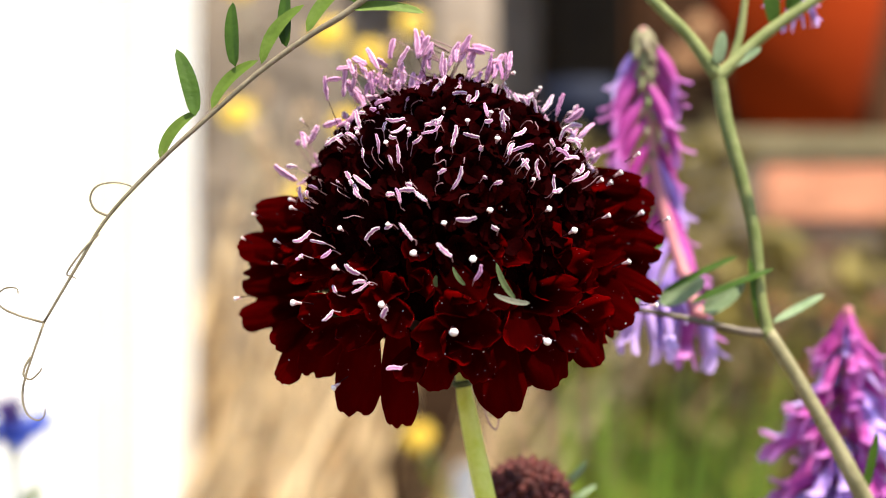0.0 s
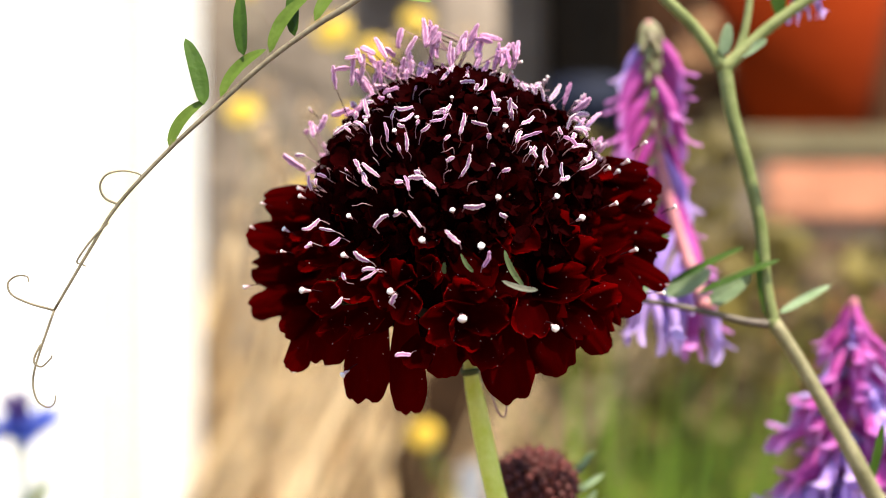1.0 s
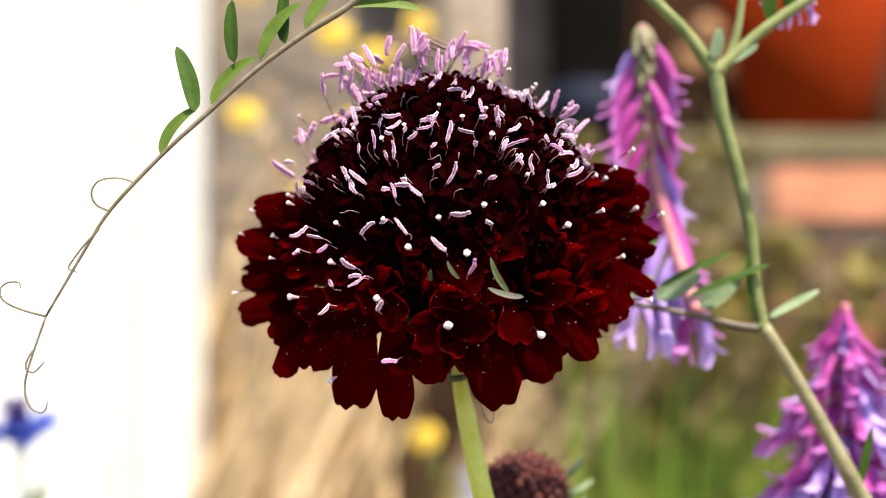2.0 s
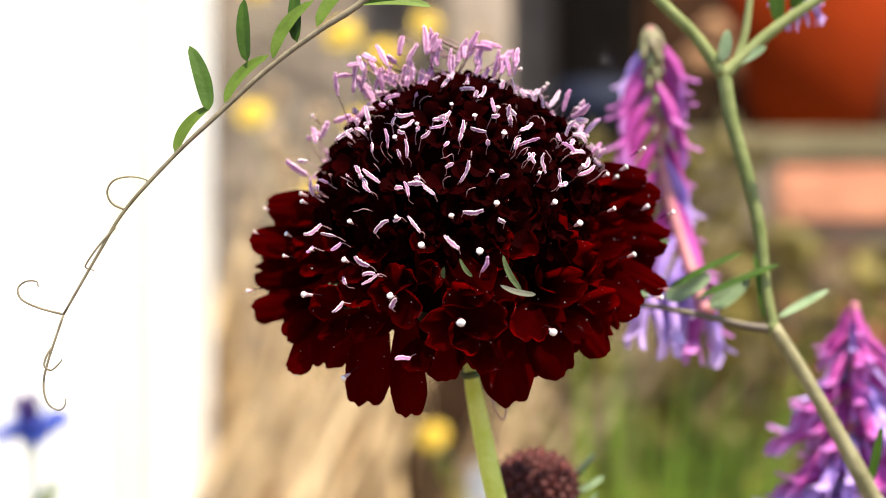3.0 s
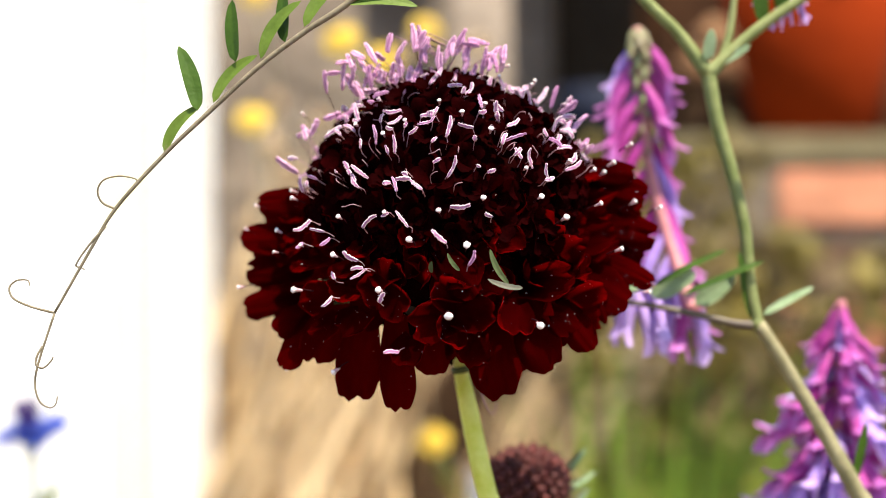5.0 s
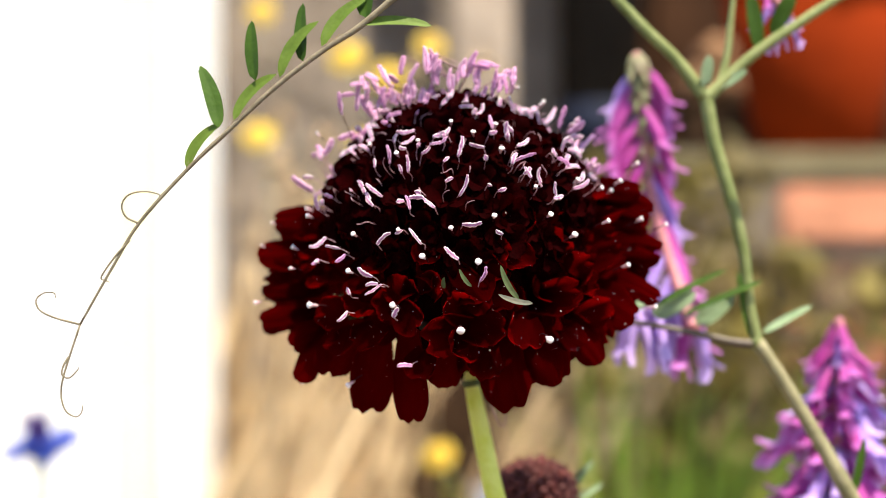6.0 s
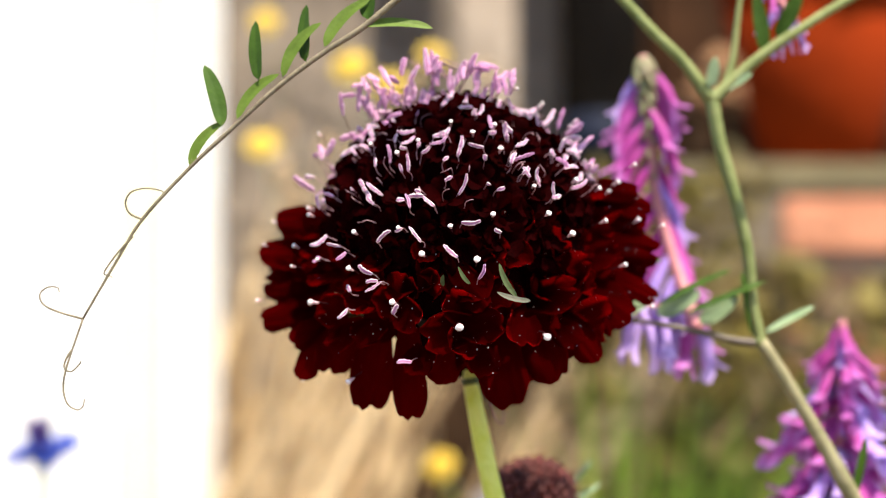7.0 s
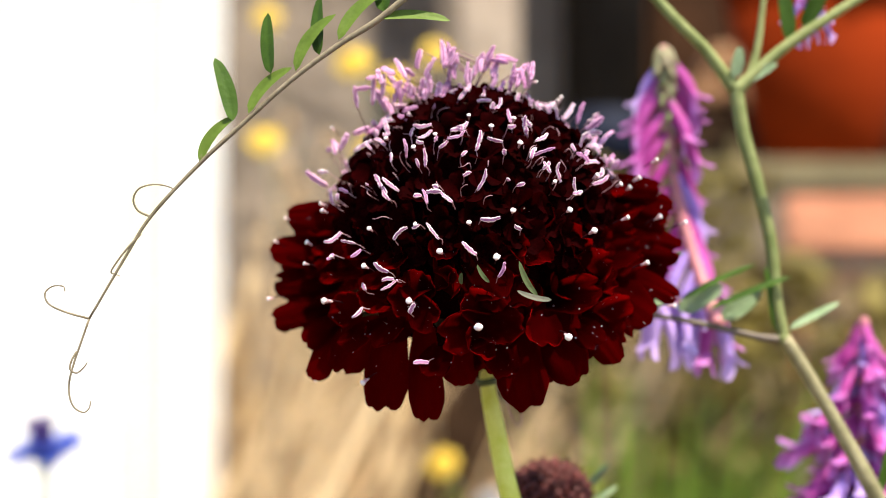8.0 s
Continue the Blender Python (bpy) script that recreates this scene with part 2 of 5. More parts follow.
def tube(bm, line, radii, sides=8, mat_index=0, cap=True):
    """A tube along a line, its radius running through the radii given."""
    n = len(line)
    rings = []
    side = None
    for i, p in enumerate(line):
        way = (line[min(i + 1, n - 1)] - line[max(i - 1, 0)]).normalized()
        if side is None:
            side = way.orthogonal().normalized()
        side = (side - way * side.dot(way)).normalized()
        other = way.cross(side)
        f = i / max(1, n - 1) * (len(radii) - 1)
        k = min(int(f), len(radii) - 2)
        r = radii[k] + (radii[k + 1] - radii[k]) * (f - k)
        rings.append([bm.verts.new(p + r * (math.cos(a) * side + math.sin(a) * other)) for a in (2 * math.pi * j / sides for j in range(sides))])
    for a, b in zip(rings, rings[1:]):
        for j in range(sides):
            bm.faces.new((a[j], a[(j + 1) % sides], b[(j + 1) % sides], b[j])).material_index = mat_index
    if cap:
        bm.faces.new(rings[0][::-1]).material_index = mat_index
        bm.faces.new(rings[-1]).material_index = mat_index
    return bm


def mm(points, base=(0, 0, 0)):
    """Places given in millimetres, as metres from a base."""
    return [Vector(p) * MM - Vector(base) for p in points]


def ball(bm, centre, r, sub=1, stretch=(1, 1, 1), mat_index=0):
    got = bmesh.ops.create_icosphere(bm, subdivisions=sub, radius=r, matrix=Matrix.Translation(centre) @ Matrix.Diagonal((*stretch, 1)))
    for v in got["verts"]:
        for f in v.link_faces:
            f.material_index = mat_index
    return bm


def box(bm, lo, hi, bevel=0.0):
    got = bmesh.ops.create_cube(bm, size=1.0)
    for v in got["verts"]:
        v.co = Vector([lo[k] + (v.co[k] + 0.5) * (hi[k] - lo[k]) for k in range(3)])
    if bevel:
        edges = list({e for v in got["verts"] for e in v.link_edges})
        bmesh.ops.bevel(bm, geom=edges, offset=bevel, segments=2, affect="EDGES")
    return bm


def lathe(bm, profile, sides=40, mat_index=0):
    """A turned form from (radius, height) pairs, closed if they end on the axis."""
    rings = [[bm.verts.new((r * math.cos(2 * math.pi * j / sides), r * math.sin(2 * math.pi * j / sides), z)) for j in range(sides)] for r, z in profile]
    for a, b in zip(rings, rings[1:]):
        for j in range(sides):
            bm.faces.new((a[j], a[(j + 1) % sides], b[(j + 1) % sides], b[j])).material_index = mat_index
    return bm


def petal_mesh(name, length, width, droop, cup, lobes, seed, material, nu=12, nv=17, neck=0.34, notch=0.0, frill=1.0, curl=0.0):
    """A petal along +x: narrow claw, broad blade with a rounded, lobed and frilled end; notch: a cleft in the end; curl: the rim turned up."""
    r = random.Random(seed)
    bm = bmesh.new()
    ph = [r.uniform(0, 6.28) for _ in range(5)]
    deep = r.uniform(0.004, 0.024)
    skew = r.uniform(-0.14, 0.14)
    roll = r.uniform(0.0, 0.14)
    arch = min(0.50, 0.56 * width / length)
    split = r.uniform(-0.3, 0.3)
    grid = []
    for i in range(nu):
        u = i / (nu - 1)
        row = []
        for j in range(nv):
            v = 2 * j / (nv - 1) - 1
            claw = neck + (1 - neck) * math.sin(min(1.0, u / 0.75) * math.pi / 2) ** 1.2
            end = 1 - arch + arch * max(0.0, 1 - abs(0.99 * v) ** 2.4) ** 0.5 + deep * arch * 2.2 * math.cos(lobes * math.pi * v + ph[0] * 0.4) * (1 - v ** 4) + frill * (0.010 * math.sin(13 * v + ph[1]) + 0.007 * math.sin(31 * v + ph[4])) - notch * math.exp(-((v - split) / 0.17) ** 2)
            x = length * u * (1 + (end - 1) * u ** 2.5)
            y = width * 0.5 * claw * v * (1 + 0.05 * math.sin(9 * u + ph[2] + v) * u + 0.018 * frill * math.sin(23 * u + ph[3] + 2 * v) * u) * (1 - 0.10 * u ** 6) + skew * length * u * u * 0.5
            rim = max(0.0, max(abs(v), u) - 0.7) / 0.3
            z = -droop * length * u * u + cup * width * v * v * u * (1.2 - u * 0.5) + (curl - roll * (curl <= 0)) * width * rim * rim + (0.03 + 0.05 * (frill > 1)) * width * math.sin(4.4 * v + ph[3]) * u * u + 0.045 * width * math.sin(8 * v + ph[2]) * u ** 4 * abs(v) + 0.02 * width * math.sin(7 * u + ph[4] + 3 * v) + 0.012 * width * math.sin(11 * v + ph[0]) * u ** 1.5
            row.append(bm.verts.new((x, y, z)))
        grid.append(row)
    for a, b in zip(grid, grid[1:]):
        for j in range(nv - 1):
            bm.faces.new((a[j], b[j], b[j + 1], a[j + 1]))
    return finish(bm, name, material)


def leaf_mesh(name, length, width, bend, fold, material, seed=0, arc=0.0):
    """A slim leaflet along +x with a folded midrib, real thickness and a pointed tip."""
    r = random.Random(seed)
    bm = bmesh.new()
    n, cols = 13, (-1, -0.62, -0.25, 0, 0.25, 0.62, 1)
    thick = 0.02 * width
    sheets = []
    for s in (1, -1):
        rows = []
        for i in range(n):
            u = i / (n - 1)
            w = width * 0.5 * (math.sin(math.pi * min(1, u ** 0.85)) ** 0.42 if 0 < u < 1 else 0.05)
            line = []
            for v in cols:
                z = bend * length * (u - u * u) + fold * w * abs(v) + s * thick * (1 - v * v) + 0.02 * width * math.sin(8 * u + seed) * v
                line.append(bm.verts.new((length * u, w * v + arc * length * 4 * (u - u * u), z + (0.06 * width if v == 0 and s < 0 else 0) * -1)))
            rows.append(line)
        for a, b in zip(rows, rows[1:]):
            for j in range(len(cols) - 1):
                f = (a[j], b[j], b[j + 1], a[j + 1])
                bm.faces.new(f if s > 0 else f[::-1])
        sheets.append(rows)
    return finish(bm, name, material)


def aim(at, way, up=(0, 0, 1)):
    """A pose at a place with +x along a way and +z as near as it can be to up."""
    x = Vector(way).normalized()
    z = Vector(up) - x * x.dot(Vector(up))
    z = (z if z.length > 1e-6 else x.orthogonal()).normalized()
    y = z.cross(x)
    m = Matrix((x, y, z)).transposed().to_4x4()
    m.translation = at
    return m


def put(name, mesh, m, parent, label=""):
    ob = new(name, mesh)
    ob.parent = parent
    ob.matrix_local = m
    if label:
        tagged(ob, label)
    return ob


# ---------------------------------------------------------------- the setting
def build_setting():
    bm = bmesh.new()
    for a, b in ((-1, 1),):
        n = 60
        size = [-(60 * (k / 30 - 1) ** 4) if k < 30 else 60 * (k / 30 - 1) ** 4 for k in range(n + 1)]
        grid = [[bm.verts.new((x, y + 0.5, 0.02 * noise.noise(Vector((x * 3, y * 3, 0))) - 0.012 if abs(x) + abs(y) < 6 else -0.012)) for y in size] for x in size]
        for p, q in zip(grid, grid[1:]):
            for j in range(n):
                bm.faces.new((p[j], q[j], q[j + 1], p[j + 1]))
    tagged(part("ground", bm, M_SOIL, None), "bare brown garden soil", "ground", kind="structure")

    bm = bmesh.new()
    box(bm, (-2.5, 1.30, -0.02), (0.16, 1.50, 2.4), 0.01)
    tagged(part("wall_north", bm, M_WALL, None, smooth=False), "grey-brown rendered garden wall", "wall", kind="structure")
    # the shade inside the recess is put into the dark wall and board colours
    bm = bmesh.new()
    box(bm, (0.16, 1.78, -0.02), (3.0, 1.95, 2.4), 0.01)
    back = tagged(part("wall_recess", bm, M_EDGING, None, smooth=False), "brown timber back wall of a recess, coloured dark for shade", "wall", kind="structure")
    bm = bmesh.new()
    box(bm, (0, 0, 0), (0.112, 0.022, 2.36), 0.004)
    board = finish(bm, "board", M_SHADED_WOOD, False)
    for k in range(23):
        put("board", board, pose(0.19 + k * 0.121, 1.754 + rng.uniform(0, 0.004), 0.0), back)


def build_post():
    """White painted corner post of two boards and a cream bead between them."""
    t = thing("white_post", (-0.268, 0.72, 0), "white painted wooden corner post in bright sun", "post")
    for lo, hi in ((-0.072, 0.016), (0.052, 0.080)):
        bm = bmesh.new()
        box(bm, (lo, 0, 0), (hi, 0.09, 2.3), 0.004)
        part("board", bm, M_WHITE, t, smooth=False)
    bm = bmesh.new()
    box(bm, (0.016, 0.006, 0), (0.052, 0.085, 2.3), 0.002)
    part("bead", bm, M_CREAM, t, "cream painted bead between two boards", False)
    bm = bmesh.new()
    box(bm, (-0.9, 1.0, -0.02), (-0.32, 1.1, 2.3), 0.006)
    tagged(part("wall_west", bm, M_BEIGE_WALL, None, smooth=False), "sunlit beige rendered wall behind the post", "wall", kind="structure")


def build_background_things():
    # upright weathered board
    t = thing("timber_board", (0.032, 1.16, 0), "pale weathered upright timber board against the wall", "board")
    bm = bmesh.new()
    box(bm, (-0.035, 0, 0), (0.030, 0.03, 1.6), 0.004)
    part("plank", bm, M_BOARD, t, smooth=False)
    # black bin shape, added to stand in for a dark opening
    t = thing("garden_bin", (0.166, 1.243, 0), "black and navy bin shape standing in for a dark opening", "bin")
    bm = bmesh.new()
    lathe(bm, [(0.0, 0.0), (0.040, 0.0), (0.052, 0.95), (0.056, 0.96), (0.056, 0.98), (0.048, 0.98), (0.037, 0.02), (0.0, 0.02)])
    part("body", bm, M_BLACK, t)
    bm = bmesh.new()
    lathe(bm, [(0.044, 0.58), (0.0495, 0.58), (0.0508, 0.64), (0.044, 0.64)])
    part("band", bm, M_NAVY, t, "navy band round the bin")
    # low brick wall with slab
    pier = thing("brick_wall", (0.33, 1.00, 0), "low wall of salmon bricks with pale joints", "wall", kind="structure")
    bm = bmesh.new()
    box(bm, (-0.13, 0.006, 0), (0.60, 0.21, 0.535))
    part("joints", bm, M_MORTAR, pier, smooth=False)
    bm = bmesh.new()
    box(bm, (-0.1, 0, -0.027), (0.1, 0.1, 0.027), 0.005)
    brick = finish(bm, "brick", M_BRICK, False)
    # darker brown copy for two courses, in place of a dark gap
    dark_copy = brick.copy()
    dark_copy.materials[0] = M_BRICK_DARK
    for c in range(8):
        for k in range(4):
            x = -0.03 + k * 0.212 + (0.106 if c % 2 else 0)
            put("brick", dark_copy if c in (3, 6) else brick, pose(x, rng.uniform(-0.004, 0.004), 0.0625 + c * 0.063, 0, 0, rng.uniform(-0.8, 0.8)), pier)
    slab = thing("stone_slab", (0.33, 1.002, 0.5355), "pale greenish stone coping slab on the low wall", "slab")
    bm = bmesh.new()
    box(bm, (-0.15, 0, 0), (0.62, 0.25, 0.03), 0.004)
    part("slab_stone", bm, M_SLAB, slab, smooth=False)
    # terracotta pots
    t = thing("terracotta_pot", (0.375, 1.115, 0.566), "large terracotta flower pot standing on the slab", "pot")
    bm = bmesh.new()
    lathe(bm, [(0.0, 0.0), (0.056, 0.0), (0.061, 0.005), (0.096, 0.19), (0.088, 0.19), (0.055, 0.012), (0.0, 0.012)], 56)
    part("body", bm, M_TERRACOTTA, t)
    bm = bmesh.new()
    lathe(bm, [(0.088, 0.160), (0.0935, 0.161), (0.0955, 0.165), (0.100, 0.190), (0.098, 0.196), (0.096, 0.196), (0.088, 0.17)], 56)
    part("rim", bm, M_TERRACOTTA, t)
    bm = bmesh.new()
    lathe(bm, [(0.0, 0.175), (0.092, 0.175), (0.0, 0.181)], 56)
    part("potting_soil", bm, M_SOIL, t, "dark potting soil")
    # dark timber edging
    t = thing("timber_edging", (0.02, 1.02, 0), "dark brown timber board edging behind the grass", "board")
    bm = bmesh.new()
    box(bm, (-0.0405, 0, 0), (0.0405, 0.03, 0.37), 0.004)
    plank = finish(bm, "plank", M_EDGING, False)
    for k in range(4):
        put("plank", plank, pose(-0.118 + k * 0.083, rng.uniform(-0.004, 0.004), rng.uniform(-0.012, 0.0), 0, rng.uniform(-0.6, 0.6), 0), t)
    # dark crate added in the shaded gap behind the low wall, sawn logs on it
    t = thing("wooden_crate", (0.305, 1.30, 0), "dark brown crate added to fill a shaded gap in the recess", "crate")
    for x in (-0.0335, 0.0335):
        for y in (-0.0335, 0.0335):
            bm = bmesh.new()
            box(bm, (x - 0.007, y - 0.007, 0), (x + 0.007, y + 0.007, 0.640), 0.001)
            part("post", bm, M_EDGING, t, smooth=False)
    for k in range(9):
        bm = bmesh.new()
        box(bm, (-0.041, -0.0465, 0.004 + k * 0.071), (0.041, -0.0408, 0.066 + k * 0.071), 0.001)
        part("slat", bm, M_EDGING, t, smooth=False)
    bm = bmesh.new()
    box(bm, (-0.044, -0.047, 0.6402), (0.044, 0.044, 0.648), 0.001)
    part("top", bm, M_EDGING, t, smooth=False)
    first = thing("sawn_log", (0, 0, 0), "short sawn log lying on the crate", "log", "logs on the crate")
    bm = bmesh.new()
    n = 22
    rings = []
    for y, f in ((-0.038, 0.93), (-0.036, 1.0), (0.036, 1.0), (0.038, 0.93)):
        rings.append([bm.verts.new((0.0205 * f * (1 + 0.07 * math.sin(3 * a + 1)) * math.cos(a), y, 0.0205 * f * (1 + 0.07 * math.sin(3 * a + 1)) * math.sin(a))) for a in (2 * math.pi * j / n for j in range(n))])
    for p, q in zip(rings, rings[1:]):
        for j in range(n):
            bm.faces.new((p[j], p[(j + 1) % n], q[(j + 1) % n], q[j]))
    bm.faces.new(rings[0][::-1])
    bm.faces.new(rings[-1])
    part("wood", bm, M_LOG, first)
    for k, (x, z, turn) in enumerate(((0.284, 0.668, 10), (0.327, 0.668, 80), (0.3055, 0.7035, 150))):
        m = pose(x, 1.298, z, 0, turn, 0)
        if k:
            copy_thing(first, m)
        else:
            first.matrix_basis = m
    # pale plant label
    t = thing("plant_label", (0.018, 0.60, 0.0), "pale grey plastic plant label on a stake", "label")
    bm = bmesh.new()
    box(bm, (-0.0075, 0, 0), (0.0075, 0.002, 0.318), 0.0008)
    part("tag", bm, M_LABEL, t, smooth=False)


def blades(name, count, area, height, lean, width, material, seed, label, category, gap=None, sway=0.22):
    """A stand of grass blades, each a bent tapering strip with a keel."""
    r = random.Random(seed)
    bm = bmesh.new()
    for _ in range(count):
        x, y = r.uniform(area[0], area[1]), r.uniform(area[2], area[3])
        h, a = r.uniform(*height), r.gauss(lean, sway)
        b = r.gauss(0, 0.12)
        w = r.uniform(*width)
        bend = r.uniform(0.0, 0.35)
        if gap and (gap[0] < x + 0.26 * math.tan(a) < gap[1] or gap[0] < x + 0.36 * math.tan(a) < gap[1] or x + 0.42 * math.tan(a) > 0.13 or (x + 0.33 * math.tan(a) < -0.148 and y < 0.83)):
            continue
        spin = r.uniform(-0.9, 0.9)
        prev = None
        for i in range(6):
            u = i / 5
            p = Vector((x + h * u * (math.sin(a) + bend * u * math.sin(a)), y + h * u * math.sin(b), h * u * (1 - 0.25 * bend * u)))
            k = w * 0.5 * (1 - u ** 2.2) + 0.0002
            s = Vector((math.cos(spin), math.sin(spin), 0)) * k
            f = Vector((-math.sin(spin), math.cos(spin), 0)) * k * 0.4
            ring = [bm.verts.new(p - s), bm.verts.new(p + f), bm.verts.new(p + s)]
            if prev:
                bm.faces.new((prev[0], prev[1], ring[1], ring[0]))
                bm.faces.new((prev[1], prev[2], ring[2], ring[1]))
            prev = ring
    ob = part(name, bm, material, None)
    return tagged(ob, label, category, kind="stuff")


def build_grass():
    blades("dry_grass", 620, (-0.34, 0.07, 0.60, 0.99), (0.34, 0.58), 0.32, (0.005, 0.015), M_STRAW, 3, "dry straw-coloured grass in the sun", "grass", (-0.036, 0.076))
    blades("leaning_straw", 84, (-0.105, -0.035, 0.75, 0.95), (0.38, 0.50), 0.46, (0.005, 0.010), M_STRAW, 4, "dry straw stalks leaning over", "grass", None, 0.07)
    blades("green_grass", 150, (0.104, 0.136, 0.50, 0.85), (0.28, 0.41), 0.03, (0.007, 0.016), M_GRASS, 5, "fresh green grass blades", "grass", None, 0.09)
    blades("olive_weeds", 150, (0.13, 0.27, 0.72, 0.96), (0.34, 0.52), 0.0, (0.004, 0.009), M_OLIVE, 9, "olive and brown weed stalks before the bricks", "weeds", None, 0.09)
    r = random.Random(31)
    bm = bmesh.new()
    for _ in range(1300):
        c = Vector((r.uniform(0.09, 0.36), r.uniform(0.68, 0.96), r.uniform(0.16, 0.53)))
        if c.z > 0.46 and c.x > 0.225:
            continue
        d = Vector((r.uniform(-1, 1), r.uniform(-0.6, 0.6), r.uniform(-0.8, 1))).normalized()
        e = d.cross(Vector((r.uniform(-0.4, 0.4), -1, r.uniform(-0.4, 0.4)))).normalized()
        up = d.cross(e)
        long, wide = r.uniform(0.012, 0.03), r.uniform(0.006, 0.013)
        rows = [[bm.verts.new(c + d * long * u + e * wide * w * v + up * (0.25 * long * u * u + 0.3 * wide * w * v * v)) for v in (-1, 0, 1)] for u, w in ((0, 0.1), (0.3, 0.8), (0.65, 0.9), (1, 0.05))]
        for a, b in zip(rows, rows[1:]):
            for k in range(2):
                bm.faces.new((a[k], b[k], b[k + 1], a[k + 1]))
    tagged(part("weed_leaves", bm, M_OLIVE, None), "olive, yellow and brown weed leaves", "weeds", kind="stuff")


def yellow_flower():
    t = thing("yellow_daisy", (0, 0, 0), "small yellow daisy on a thin stem", "flower", "yellow daisies")
    bm = bmesh.new()
    tube(bm, smooth_line([(0.02, 0, -0.55), (0.012, 0.003, -0.3), (0, 0, -0.002)]), [0.0013, 0.0009], 6)
    part("stalk", bm, M_PALE_STEM, t)
    bm = bmesh.new()
    ball(bm, (0, 0, 0.001), 0.0055, 2, (1, 1, 0.6))
    part("eye", bm, M_YELLOW_EYE, t)
    pet = petal_mesh("ray", 0.0078, 0.0055, 0.12, 0.06, 2, 4, M_YELLOW, 6, 5)
    for k in range(13):
        put("ray", pet, Matrix.Rotation(k * 2 * math.pi / 13, 4, "Z") @ aim((0.003, 0, 0), (1, 0, 0.15)), t)
    return t


def build_yellow():
    first = yellow_flower()
    spots = [(-13, 699, 321), (-121, 585, 534), (-60, 513, 569), (-18, 700, 610), (-146, 750, 646), (-44, 620, 575), (-95, 690, 487), (-62, 660, 536)]
    for k, (x, y, z) in enumerate(spots):
        m = pose(x * MM, y * MM, z * MM, rng.uniform(50, 75), rng.uniform(-15, 15), rng.uniform(-15, 15))
        if k:
            copy_thing(first, m)
        else:
            first.matrix_basis = m


def build_dried_heads():
    """Tan dried seed heads on straw stalks among the grass."""
    first = thing("dried_seed_head", (0, 0, 0), "tan dried seed head on a straw stalk", "seed head", "dried seed heads")
    bm = bmesh.new()
    tube(bm, smooth_line([(-0.03, 0, -0.5), (-0.012, 0.003, -0.25), (0, 0, -0.004)]), [0.0013, 0.0009], 6)
    part("stalk", bm, M_STRAW, first)
    bm = bmesh.new()
    r = random.Random(14)
    for k in range(40):
        z = 1 - 2 * (k + 0.5) / 40
        a = k * 2.39996
        w = math.sqrt(1 - z * z)
        n = Vector((w * math.cos(a), w * math.sin(a), z * 1.2))
        tube(bm, [n * 0.002, n * r.uniform(0.006, 0.009)], [0.0016, 0.0022, 0.0005], 5)
    tagged(part("chaff", bm, M_TAN, first), kind="stuff")
    spots = [(-116, 640, 520), (-112, 690, 488), (-128, 600, 470), (-124, 705, 560), (-108, 650, 505), (-92, 700, 545), (-118, 640, 440), (-120, 700, 430), (-60, 720, 500), (-30, 690, 590), (20, 720, 600), (130, 700, 420), (165, 740, 400)]
    for k, (x, y, z) in enumerate(spots):
        m = pose(x * MM, y * MM, z * MM, rng.uniform(-15, 15), rng.uniform(-10, 15), rng.uniform(0, 90))
        if k:
            copy_thing(first, m)
        else:
            first.matrix_basis = m


def build_cornflower():
    t = thing("cornflower", (-0.137, 0.245, 0.392), "blue cornflower with a dark violet centre", "flower")
    nod = Matrix.Rotation(radians(9), 4, "X") @ Matrix.Rotation(radians(-9), 4, "Y")
    bm = bmesh.new()
    tube(bm, smooth_line([(0.012, 0.01, -0.392), (0.004, 0.004, -0.2), (0, 0, -0.008)]), [0.0017, 0.0013], 8)
    part("stalk", bm, M_PALE_STEM, t)
    bm = bmesh.new()
    ball(bm, (0, 0, -0.004), 0.0030, 2, (1, 1, 1.5))
    part("calyx", bm, M_PALE_STEM, t)
    bm = bmesh.new()
    tube(bm, smooth_line([(0, 0, 0), (0, 0.0006, 0.006), (0, 0.0014, 0.0115)], 3), [0.0006, 0.0010, 0.0006], 6)
    inner = finish(bm, "inner_floret", M_CORN_DARK)
    for k in range(18):
        put("inner_floret", inner, nod @ Matrix.Rotation(k * 2.4, 4, "Z") @ Matrix.Translation((0, 0.0012 * math.sqrt(k / 18), 0)) @ Matrix.Rotation(-0.24 * math.sqrt(k / 18), 4, "X"), t, "dark violet inner floret")
    pet = petal_mesh("ray", 0.0125, 0.0110, 0.06, 0.20, 3, 8, M_CORN, 8, 9)
    for k in range(14):
        put("ray", pet, nod @ Matrix.Rotation(k * 2 * math.pi / 14 + 0.2, 4, "Z") @ aim((0.001, 0, -0.001), (1, 0, (0.10, 0.42, -0.06)[k % 3] + rng.uniform(-0.06, 0.06))), t)
    put("leaf", leaf_mesh("leaf", 0.016, 0.0052, 0.1, 0.2, M_LEAF_LIGHT, 12), aim((0.0015, 0, -0.030), (0.45, -0.1, 0.8), (0, -1, 0.3)), t)


